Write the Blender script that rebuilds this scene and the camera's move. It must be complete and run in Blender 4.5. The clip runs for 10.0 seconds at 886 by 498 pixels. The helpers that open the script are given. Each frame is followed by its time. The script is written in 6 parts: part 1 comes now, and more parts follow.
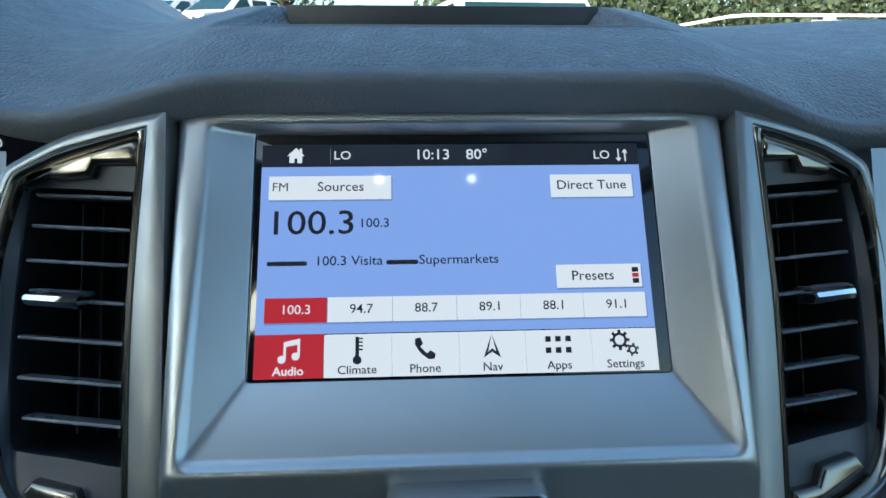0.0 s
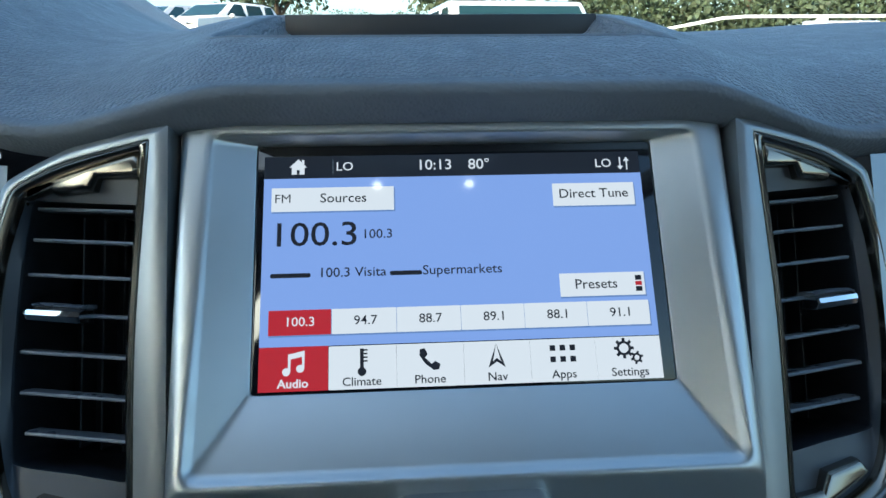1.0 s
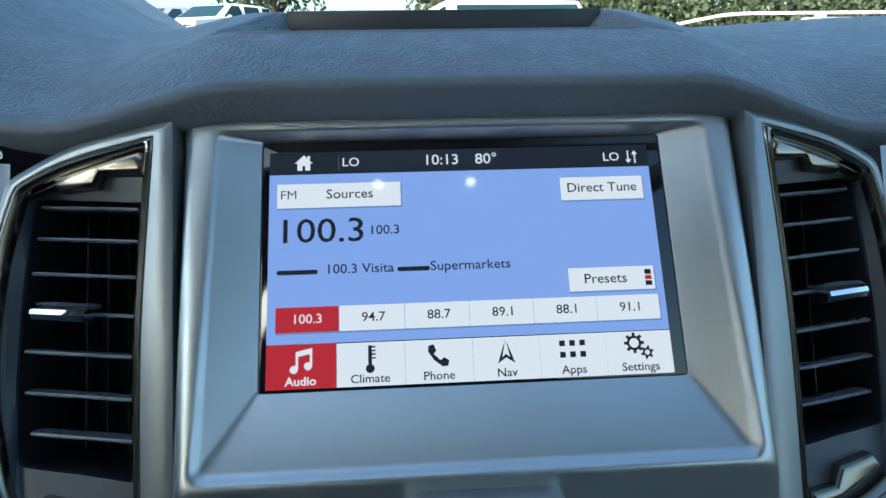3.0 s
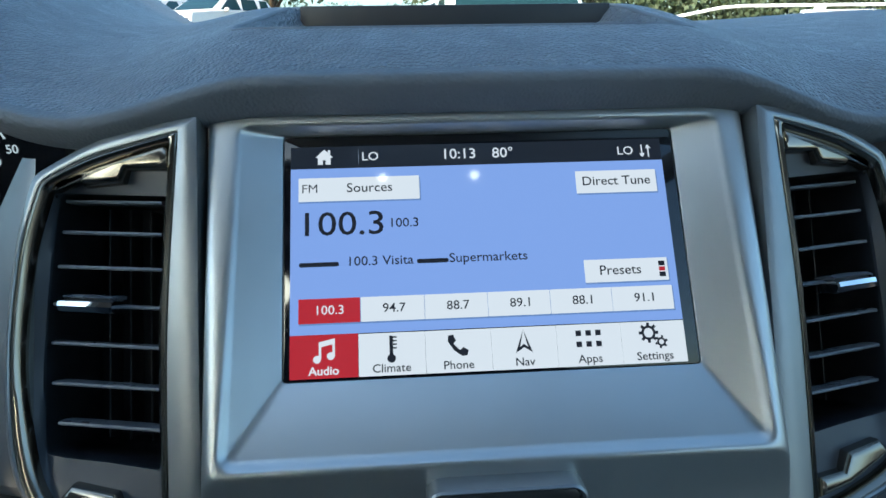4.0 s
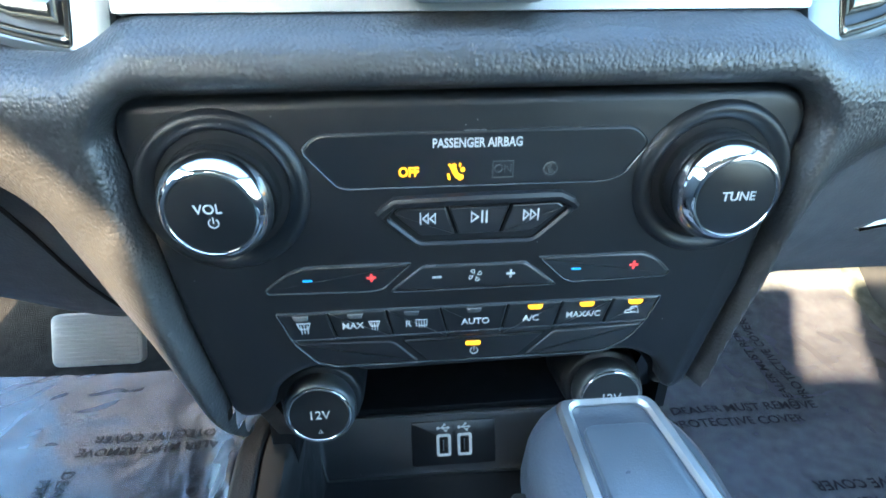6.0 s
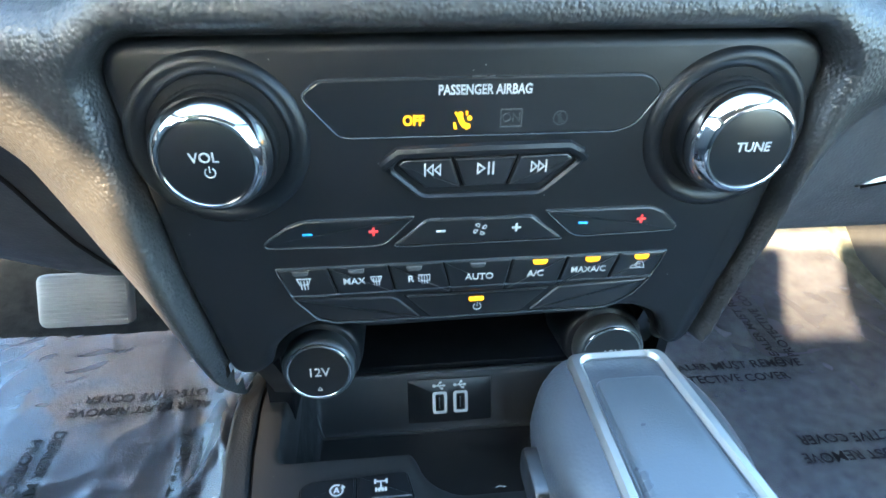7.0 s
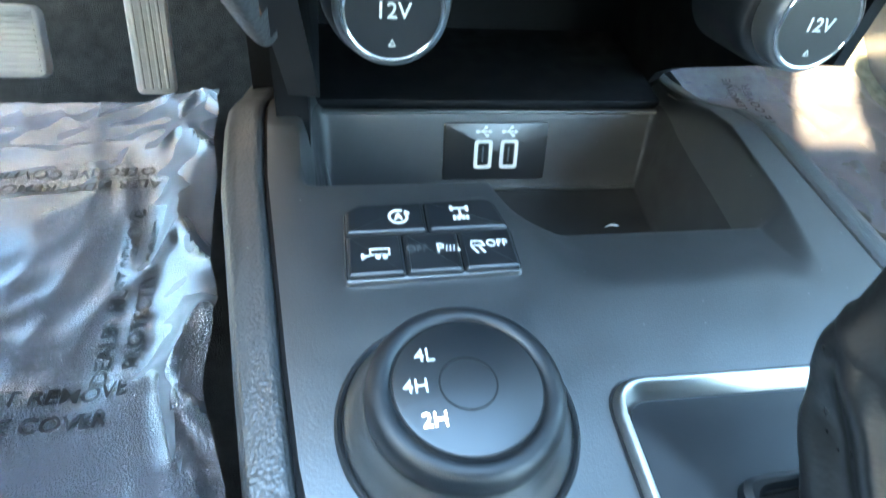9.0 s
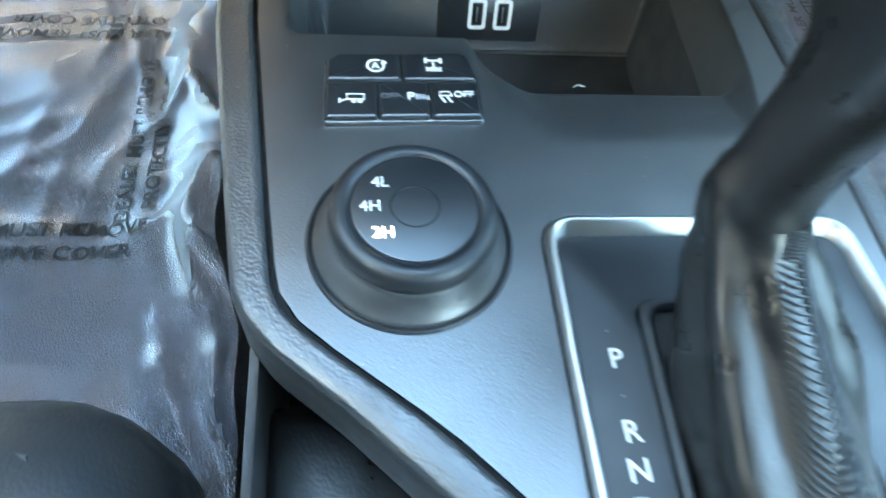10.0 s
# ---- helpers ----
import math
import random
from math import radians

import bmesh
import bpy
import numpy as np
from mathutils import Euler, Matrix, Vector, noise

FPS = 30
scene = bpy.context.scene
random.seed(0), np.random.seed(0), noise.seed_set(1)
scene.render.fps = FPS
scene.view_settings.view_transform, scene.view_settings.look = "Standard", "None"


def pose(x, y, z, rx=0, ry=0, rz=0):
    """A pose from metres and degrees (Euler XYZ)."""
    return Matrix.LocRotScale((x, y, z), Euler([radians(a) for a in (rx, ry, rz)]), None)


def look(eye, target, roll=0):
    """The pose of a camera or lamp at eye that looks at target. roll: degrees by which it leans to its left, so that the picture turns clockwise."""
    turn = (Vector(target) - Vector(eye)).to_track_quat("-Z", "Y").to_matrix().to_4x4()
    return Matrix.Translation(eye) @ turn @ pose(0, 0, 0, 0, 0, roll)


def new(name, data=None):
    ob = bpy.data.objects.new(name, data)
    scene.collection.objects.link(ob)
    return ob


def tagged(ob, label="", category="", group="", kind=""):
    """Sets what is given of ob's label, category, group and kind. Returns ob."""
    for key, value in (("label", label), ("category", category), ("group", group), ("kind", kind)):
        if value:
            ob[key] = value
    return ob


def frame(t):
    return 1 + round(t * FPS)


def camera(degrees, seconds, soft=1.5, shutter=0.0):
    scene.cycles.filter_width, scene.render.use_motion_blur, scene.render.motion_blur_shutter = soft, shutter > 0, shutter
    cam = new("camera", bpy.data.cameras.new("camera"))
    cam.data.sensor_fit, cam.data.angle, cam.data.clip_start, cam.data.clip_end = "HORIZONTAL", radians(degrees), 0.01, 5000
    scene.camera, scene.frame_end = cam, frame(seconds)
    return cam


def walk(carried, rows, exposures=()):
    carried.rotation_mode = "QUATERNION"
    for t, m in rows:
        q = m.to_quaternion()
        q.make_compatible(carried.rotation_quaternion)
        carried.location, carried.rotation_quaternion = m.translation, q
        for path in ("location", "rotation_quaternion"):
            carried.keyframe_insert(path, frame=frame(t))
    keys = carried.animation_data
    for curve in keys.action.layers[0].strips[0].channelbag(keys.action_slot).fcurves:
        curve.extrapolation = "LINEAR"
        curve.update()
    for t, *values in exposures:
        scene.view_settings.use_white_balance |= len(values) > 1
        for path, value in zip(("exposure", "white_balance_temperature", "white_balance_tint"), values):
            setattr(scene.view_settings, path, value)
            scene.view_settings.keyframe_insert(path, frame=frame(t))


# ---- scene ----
cam = camera(73.2, 10.0, 1.5, 0.4)
PATH = [
    (0, (-0.02, -0.224, 1.391), (0.078, 1.671, 0.759), 0.1),
    (0.5, (-0.025, -0.224, 1.395), (0.08, 1.673, 0.771), -0.2),
    (1, (-0.023, -0.223, 1.394), (0.087, 1.675, 0.772), -0.4),
    (1.5, (-0.024, -0.222, 1.393), (0.086, 1.676, 0.773), -0.6),
    (2, (-0.025, -0.221, 1.392), (0.086, 1.678, 0.773), -0.7),
    (2.5, (-0.025, -0.221, 1.391), (0.084, 1.678, 0.775), -0.8),
    (4, (-0.036, -0.226, 1.393), (0.081, 1.664, 0.749), -0.9),
    (4.5, (-0.04, -0.25, 1.347), (0.073, 1.637, 0.692), -0.7),
    (5, (-0.031, -0.257, 1.279), (0.099, 1.578, 0.494), -0.3),
    (5.5, (-0.028, -0.254, 1.24), (0.115, 1.542, 0.371), -0.0),
    (6, (-0.031, -0.251, 1.228), (0.122, 1.503, 0.279), 0.1),
    (6.2, (-0.032, -0.25, 1.226), (0.12, 1.488, 0.248), -0.0),
    (7.3, (-0.046, -0.241, 1.215), (0.193, 1.415, 0.118), 1.7),
    (7.5, (-0.06, -0.222, 1.188), (0.226, 1.405, 0.061), 2.2),
    (7.7, (-0.079, -0.206, 1.147), (0.238, 1.405, 0.005), 3.1),
    (8, (-0.092, -0.196, 1.112), (0.251, 1.365, -0.091), 4.6),
    (8.5, (-0.096, -0.195, 1.101), (0.289, 1.268, -0.209), 7.1),
    (9, (-0.095, -0.199, 1.097), (0.289, 1.137, -0.341), 9.2),
    (9.5, (-0.093, -0.213, 1.094), (0.26, 0.953, -0.492), 11.5),
    (9.8, (-0.092, -0.217, 1.098), (0.235, 0.857, -0.557), 12.7),
    (9.9, (-0.088, -0.222, 1.104), (0.227, 0.822, -0.573), 12.7),
    (10, (-0.08, -0.228, 1.113), (0.223, 0.79, -0.582), 12.7),
    (10.1, (-0.071, -0.235, 1.123), (0.218, 0.757, -0.590), 12.7),
]
EXPOSURE = 1.4
TONE = [(0, 0.05, 5300, -8), (4.2, 0.05, 5300, -8), (4.5, 0.0, 5400, -8), (5.0, 0.75, 5050, -8), (5.5, 1.95, 4950, -8), (6.0, 2.60, 5350, -8), (7.3, 2.75, 5650, -8), (7.8, 3.50, 5600, -10), (8.5, 3.85, 5850, -11), (9.0, 3.80, 5950, -12), (9.5, 3.62, 6050, -12), (10, 3.66, 6300, -13)]
walk(cam, [(t, look(eye, target, roll)) for t, eye, target, roll in PATH], [(t, EXPOSURE + e, k, g) for t, e, k, g in TONE])

# world, sun and exposure
SUN_TO = Vector((-0.50, -0.95, 0.55)).normalized()
world = bpy.data.worlds.new("sky")
scene.world = world
world.use_nodes = True
wn = world.node_tree.nodes
sky = wn.new("ShaderNodeTexSky")
sky.sky_type, sky.sun_disc = "NISHITA", False
sky.sun_elevation = math.asin(SUN_TO.z)
sky.sun_rotation = math.atan2(SUN_TO.x, SUN_TO.y)
sky.dust_density = 3.0
wn["Background"].inputs["Strength"].default_value = 0.15
world.node_tree.links.new(sky.outputs["Color"], wn["Background"].inputs["Color"])
sun = new("sun", bpy.data.lights.new("sun", "SUN"))
sun.data.energy, sun.data.angle, sun.data.color = 3.3, radians(0.5), (1.0, 0.65, 0.39)
sun.matrix_world = look(SUN_TO * 20, (0, 0, 0))

# ---------------------------------------------------------------- materials
def material(name, color, rough=0.5, metal=0.0, grain=0.0, scale=900.0, kind="noise", vary=0.15, vscale=14.0,
             coat=0.0, spec=0.5, emit=None, power=0.0, rvary=0.1, distance=0.0006, dust=0.0):
    m = bpy.data.materials.new(name)
    m.use_nodes = True
    nt = m.node_tree
    b = nt.nodes["Principled BSDF"]
    b.inputs["Base Color"].default_value = (*color, 1)
    b.inputs["Roughness"].default_value = rough
    b.inputs["Metallic"].default_value = metal
    b.inputs["Specular IOR Level"].default_value = min(spec, 1.0)
    b.inputs["IOR"].default_value = 1.5 if spec <= 1 else 1.5 + 0.2 * (spec - 1)
    b.inputs["Coat Weight"].default_value = coat
    b.inputs["Coat Roughness"].default_value = 0.08
    if emit:
        b.inputs["Emission Color"].default_value = (*emit, 1)
        b.inputs["Emission Strength"].default_value = power
    tc = nt.nodes.new("ShaderNodeTexCoord")
    if vary or rvary:
        n = nt.nodes.new("ShaderNodeTexNoise")
        n.inputs["Scale"].default_value, n.inputs["Detail"].default_value = vscale, 6
        nt.links.new(tc.outputs["Object"], n.inputs["Vector"])
        r = nt.nodes.new("ShaderNodeMapRange")
        r.inputs["From Min"].default_value, r.inputs["From Max"].default_value = 0.3, 0.7
        r.inputs["To Min"].default_value, r.inputs["To Max"].default_value = 1 - vary, 1 + vary
        nt.links.new(n.outputs["Fac"], r.inputs["Value"])
        mx = nt.nodes.new("ShaderNodeVectorMath")
        mx.operation = "SCALE"
        mx.inputs[0].default_value = color
        nt.links.new(r.outputs["Result"], mx.inputs["Scale"])
        nt.links.new(mx.outputs["Vector"], b.inputs["Base Color"])
        r2 = nt.nodes.new("ShaderNodeMapRange")
        r2.inputs["From Min"].default_value, r2.inputs["From Max"].default_value = 0.3, 0.7
        r2.inputs["To Min"].default_value, r2.inputs["To Max"].default_value = max(0.02, rough - rvary), rough + rvary
        n2 = nt.nodes.new("ShaderNodeTexNoise")
        n2.inputs["Scale"].default_value, n2.inputs["Detail"].default_value = vscale * 5, 8
        nt.links.new(tc.outputs["Object"], n2.inputs["Vector"])
        nt.links.new(n2.outputs["Fac"], r2.inputs["Value"])
        nt.links.new(r2.outputs["Result"], b.inputs["Roughness"])
    if dust:
        v = nt.nodes.new("ShaderNodeTexVoronoi")
        v.inputs["Scale"].default_value = 230
        nt.links.new(tc.outputs["Object"], v.inputs["Vector"])
        near = nt.nodes.new("ShaderNodeMath")
        near.operation, near.inputs[1].default_value = "LESS_THAN", 0.075
        nt.links.new(v.outputs["Distance"], near.inputs[0])
        sep = nt.nodes.new("ShaderNodeSeparateColor")
        nt.links.new(v.outputs["Color"], sep.inputs[0])
        few = nt.nodes.new("ShaderNodeMath")
        few.operation, few.inputs[1].default_value = "LESS_THAN", dust
        nt.links.new(sep.outputs[0], few.inputs[0])
        both = nt.nodes.new("ShaderNodeMath")
        both.operation = "MULTIPLY"
        nt.links.new(near.outputs[0], both.inputs[0])
        nt.links.new(few.outputs[0], both.inputs[1])
        mixd = nt.nodes.new("ShaderNodeMix")
        mixd.data_type = "RGBA"
        nt.links.new(both.outputs[0], mixd.inputs["Factor"])
        nt.links.new(b.inputs["Base Color"].links[0].from_socket, mixd.inputs[6])
        mixd.inputs[7].default_value = (0.22, 0.22, 0.21, 1)
        nt.links.new(mixd.outputs[2], b.inputs["Base Color"])
    if grain:
        bump = nt.nodes.new("ShaderNodeBump")
        bump.inputs["Strength"].default_value, bump.inputs["Distance"].default_value = grain, distance
        if kind == "leather":
            warp = nt.nodes.new("ShaderNodeTexNoise")
            warp.inputs["Scale"].default_value = scale * 0.6
            nt.links.new(tc.outputs["Object"], warp.inputs["Vector"])
            add = nt.nodes.new("ShaderNodeVectorMath")
            add.operation = "MULTIPLY_ADD"
            add.inputs[1].default_value = (0.35 / scale,) * 3
            nt.links.new(warp.outputs["Color"], add.inputs[0])
            nt.links.new(tc.outputs["Object"], add.inputs[2])
            v = nt.nodes.new("ShaderNodeTexVoronoi")
            v.feature = "SMOOTH_F1"
            v.inputs["Smoothness"].default_value = 0.35
            v.inputs["Scale"].default_value = scale
            nt.links.new(add.outputs["Vector"], v.inputs["Vector"])
            bump.invert = True
            ramp = nt.nodes.new("ShaderNodeMapRange")
            ramp.inputs["From Max"].default_value = 0.75
            ramp.interpolation_type = "LINEAR"
            nt.links.new(v.outputs["Distance"], ramp.inputs["Value"])
            nt.links.new(ramp.outputs["Result"], bump.inputs["Height"])
        else:
            g = nt.nodes.new("ShaderNodeTexNoise")
            g.inputs["Scale"].default_value, g.inputs["Detail"].default_value = scale, 3
            nt.links.new(tc.outputs["Object"], g.inputs["Vector"])
            nt.links.new(g.outputs["Fac"], bump.inputs["Height"])
        nt.links.new(bump.outputs["Normal"], b.inputs["Normal"])
    return m


GLOW = 2.0 ** -EXPOSURE
PAD = material("soft_pad", (0.150, 0.168, 0.191), 0.48, grain=1.0, scale=500, kind="leather", vary=0.08, spec=0.8, distance=0.0022)
PAD_EDGE = material("soft_pad_edge", (0.150, 0.168, 0.191), 0.60, grain=0.5, scale=560, kind="leather", vary=0.08, spec=0.35, distance=0.0006)
BAND = material("soft_band", (0.045, 0.045, 0.046), 0.42, grain=0.5, scale=640, kind="leather", vary=0.12, spec=1.0, distance=0.00055)
KNEE = material("hard_trim", (0.112, 0.111, 0.120), 0.55, grain=0.5, scale=520, kind="leather", distance=0.0004)
SILVER = material("satin_silver", (0.52, 0.54, 0.535), 0.36, metal=0.85, grain=0.06, scale=2500, vary=0.05, rvary=0.04)
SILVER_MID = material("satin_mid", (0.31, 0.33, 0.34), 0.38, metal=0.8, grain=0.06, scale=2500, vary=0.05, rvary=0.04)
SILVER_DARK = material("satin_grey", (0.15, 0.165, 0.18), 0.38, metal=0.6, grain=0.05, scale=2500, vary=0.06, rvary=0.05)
DARK_CHROME = material("smoked_chrome", (0.31, 0.285, 0.235), 0.22, metal=1.0, vary=0.05, rvary=0.04)
CHROME = material("chrome", (0.86, 0.87, 0.88), 0.09, metal=1.0, vary=0.03, rvary=0.04)
PANEL = material("panel_black", (0.0115, 0.0132, 0.016), 0.38, grain=0.2, scale=2600, vary=0.15, rvary=0.05, spec=0.6, dust=0.08)
BUTTON = material("button_black", (0.0105, 0.0122, 0.015), 0.32, grain=0.1, scale=3000, vary=0.1, rvary=0.04, spec=1.3)
GAP = material("joint_black", (0.004, 0.004, 0.005), 0.7, vary=0, rvary=0)
DUCT = material("duct_black", (0.018, 0.021, 0.026), 0.42, grain=0.2, scale=1800, vary=0.1)
# Darker copy of the duct black; shade of the recess put into its colour
RECESS_SHADE = material("recess_shade", (0.0055, 0.006, 0.0075), 0.55, grain=0.2, scale=1800, vary=0.1, spec=0.25)
BLADE = material("vane_black", (0.13, 0.142, 0.158), 0.30, grain=0.1, scale=1800, vary=0.1)
FACE = material("vent_face", (0.055, 0.062, 0.074), 0.40, grain=0.1, scale=2000, vary=0.08)
CONSOLE = material("console_plastic", (0.0255, 0.027, 0.029), 0.35, grain=0.2, scale=1500, vary=0.14, rvary=0.05, spec=2.8, dust=0.16)
TRAY_SKIN = material("tray_rubber", (0.030, 0.031, 0.033), 0.45, grain=0.3, scale=1900, vary=0.12, spec=1.0, dust=0.06)
LIP = material("console_rim", (0.030, 0.031, 0.033), 0.40, grain=0.4, scale=820, kind="leather", distance=0.0005, spec=1.6, dust=0.12)
LEATHER = material("black_leather", (0.009, 0.0086, 0.0083), 0.34, spec=0.8, grain=0.12, scale=650, kind="leather", distance=0.0005)
SEAT = material("seat_leather", (0.026, 0.029, 0.033), 0.45, grain=0.25, scale=520, kind="leather", distance=0.0005)
KNOB_SKIN = material("grip_grey", (0.13, 0.147, 0.165), 0.32, metal=0.3, grain=0.12, scale=1500, vary=0.08, rvary=0.05)
HEAD_SKIN = material("grip_leather", (0.066, 0.073, 0.085), 0.38, grain=0.15, scale=900, kind="leather", distance=0.0004, spec=1.2, vary=0.08)
SATIN_CHROME = material("satin_chrome", (0.55, 0.57, 0.60), 0.20, metal=1.0, vary=0.04, rvary=0.05)
RUBBER = material("rubber", (0.02, 0.02, 0.021), 0.6, grain=0.3, scale=900)
PEDAL = material("pedal_metal", (0.48, 0.48, 0.49), 0.42, metal=0.35, grain=0.1, scale=900, vary=0.06)
CARPET = material("carpet", (0.018, 0.0175, 0.017), 0.95, grain=1.0, scale=700, vary=0.35, vscale=60, spec=0.1, distance=0.003)
# Paler copy of the dark carpet; sunlight on it put into the colour
CARPET_LIT = material("carpet_lit", (0.25, 0.27, 0.235), 0.95, grain=1.0, scale=700, vary=0.3, vscale=60, spec=0.1, distance=0.003)
LINER = material("headliner", (0.27, 0.27, 0.265), 0.9, grain=0.4, scale=1500, vary=0.05)
DOOR = material("door_trim", (0.09, 0.09, 0.095), 0.55, grain=0.4, scale=500, kind="leather")
# Printed, not lamps: white, blue and red carry a small added glow
PRINT = material("white_print", (0.58, 0.60, 0.62), 0.5, vary=0.03, rvary=0, emit=(0.8, 0.85, 0.9), power=0.03 * GLOW)
DIM = material("dim_print", (0.11, 0.115, 0.12), 0.5, vary=0.03, rvary=0)
BLUEP = material("blue_print", (0.06, 0.25, 0.55), 0.5, vary=0.03, rvary=0, emit=(0.06, 0.3, 0.7), power=0.25 * GLOW)
REDP = material("red_print", (0.55, 0.05, 0.05), 0.5, vary=0.03, rvary=0, emit=(0.8, 0.05, 0.05), power=0.25 * GLOW)
AMBER = material("amber_lamp", (0.3, 0.15, 0.01), 0.4, vary=0, rvary=0, emit=(1.0, 0.36, 0.006), power=0.6 * GLOW)
LAMP_OFF = material("lamp_off", (0.14, 0.14, 0.14), 0.4, vary=0.05, rvary=0)
WARM = material("lit_print", (0.8, 0.75, 0.65), 0.5, vary=0, rvary=0, emit=(1.0, 0.86, 0.68), power=1.0 * GLOW)
GLASS = material("display_glass", (0.006, 0.006, 0.008), 0.05, vary=0, rvary=0, coat=0.3)


def lit(name, color, power=1.0):
    return material(name, tuple(0.02 for c in color), 0.05, vary=0, rvary=0, emit=color, power=power * GLOW)


D_BLUE = material("display_blue", (0.02, 0.02, 0.03), 0.05, vary=0, rvary=0, emit=(0.27, 0.345, 0.67), power=1.0 * GLOW)
D_HEAD = lit("display_header", (0.010, 0.012, 0.020))
D_WHITE = lit("display_white", (0.80, 0.715, 0.715))
D_RED = lit("display_red", (0.46, 0.015, 0.025))
D_INK = lit("display_ink", (0.012, 0.012, 0.018))
D_LINE = lit("display_line", (0.35, 0.37, 0.42))
D_SHADE = lit("display_shade", (0.16, 0.22, 0.42))

# ---------------------------------------------------------------- mesh helpers
def finish(bm, angle=35):
    bmesh.ops.recalc_face_normals(bm, faces=bm.faces)
    return bm


def thing(name, label, category, at=(0, 0, 0), group="", kind=""):
    e = new(name)
    e.location = at
    e.empty_display_size = 0.02
    return tagged(e, label, category, group, kind)


def part(name, bm, mat, parent=None, label="", smooth=30):
    me = bpy.data.meshes.new(name)
    bm.normal_update()
    bm.to_mesh(me)
    bm.free()
    return part_mesh(name, me, mat, parent, label, smooth)


def part_mesh(name, me, mat, parent=None, label="", smooth=40):
    if not me.materials:
        me.materials.append(mat)
    for p in me.polygons:
        p.use_smooth = smooth > 0
    if smooth:
        me.set_sharp_from_angle(angle=radians(smooth))
    ob = new(name, me)
    if parent:
        ob.parent = parent
        at = Vector(parent.location)
        if parent.parent:
            at = at + Vector(parent.parent.location) if parent.data is None else Vector((0, 0, 0))
        if parent.data is not None:
            at = Vector((0, 0, 0))
            ob.matrix_parent_inverse = Matrix.Identity(4)
            return tagged(ob, label)
        ob.matrix_parent_inverse = Matrix.Translation(-at)
    return tagged(ob, label)


def solo(name, bm, mat, label, category, group="", kind="", smooth=40):
    return tagged(part(name, bm, mat, None, "", smooth), label, category, group, kind)


def grid(fn, us, vs, closed=False):
    """A sheet of points fn(u, v)."""
    bm = bmesh.new()
    rows = [[bm.verts.new(fn(u, v)) for u in us] for v in vs]
    n = len(us)
    for a, b in zip(rows, rows[1:]):
        for i in range(n if closed else n - 1):
            bm.faces.new((a[i], a[(i + 1) % n], b[(i + 1) % n], b[i]))
    return finish(bm)


def loft(rings, cap0=False, cap1=False, closed=True):
    bm = bmesh.new()
    rows = [[bm.verts.new(p) for p in r] for r in rings]
    n = len(rows[0])
    for a, b in zip(rows, rows[1:]):
        for i in range(n if closed else n - 1):
            bm.faces.new((a[i], a[(i + 1) % n], b[(i + 1) % n], b[i]))
    if cap0:
        bm.faces.new(rows[0])
    if cap1:
        bm.faces.new(rows[-1])
    return finish(bm)


def lathe(profile, m=Matrix(), n=40, cap0=False, cap1=True):
    """profile: (radius, height) pairs about local z."""
    rings = [[m @ Vector((r * math.cos(2 * math.pi * k / n), r * math.sin(2 * math.pi * k / n), h)) for k in range(n)] for r, h in profile]
    return loft(rings, cap0, cap1)


def offset(poly, d):
    """The polygon with each side moved inwards by d."""
    n = len(poly)
    area = sum(poly[i][0] * poly[(i + 1) % n][1] - poly[(i + 1) % n][0] * poly[i][1] for i in range(n))
    s = 1 if area > 0 else -1
    out = []
    for i in range(n):
        p, q, r = Vector(poly[i - 1][:2]), Vector(poly[i][:2]), Vector(poly[(i + 1) % n][:2])
        a, b = (q - p).normalized(), (r - q).normalized()
        na, nb = Vector((-a.y, a.x)) * s, Vector((-b.y, b.x)) * s
        bis = na + nb
        k = max(0.35, bis.length_squared / 2)
        out.append(tuple(q + bis * (d / k)))
    return out


def rounded(poly, r, n=4):
    """The polygon with its corners rounded; r: one radius or one per corner."""
    out = []
    c = len(poly)
    for i in range(c):
        rad = r[i] if isinstance(r, (list, tuple)) else r
        p, q, s = Vector(poly[i - 1]), Vector(poly[i]), Vector(poly[(i + 1) % c])
        a, b = (p - q), (s - q)
        d = min(rad, a.length * 0.45, b.length * 0.45)
        if d < 1e-6:
            out.append(tuple(q))
            continue
        a, b = q + a.normalized() * d, q + b.normalized() * d
        for k in range(n + 1):
            t = k / n
            out.append(tuple(a * (1 - t) ** 2 + q * 2 * t * (1 - t) + b * t * t))
    return out


def slab(poly, m, h0, h1, bevel=0.0005):
    """A plate with the outline poly in the frame m, from height h0 to h1, its upper edge bevelled."""
    def ring(p, h):
        return [m @ Vector((x, y, h)) for x, y in p]
    return loft([ring(poly, h0), ring(poly, h1 - bevel), ring(offset(poly, bevel * 0.4), h1 - bevel * 0.3), ring(offset(poly, bevel), h1)], True, True)


def rect(x0, y0, x1, y1):
    return [(x0, y0), (x1, y0), (x1, y1), (x0, y1)]


def rim(outer, inner, m, h0, h1, bevel=0.0005):
    """A raised frame between two outlines with as many points."""
    def ring(p, h):
        return [m @ Vector((x, y, h)) for x, y in p]
    return loft([ring(outer, h0), ring(outer, h1 - bevel), ring(offset(outer, bevel), h1), ring(offset(inner, -bevel), h1), ring(inner, h1 - bevel), ring(inner, h0)])


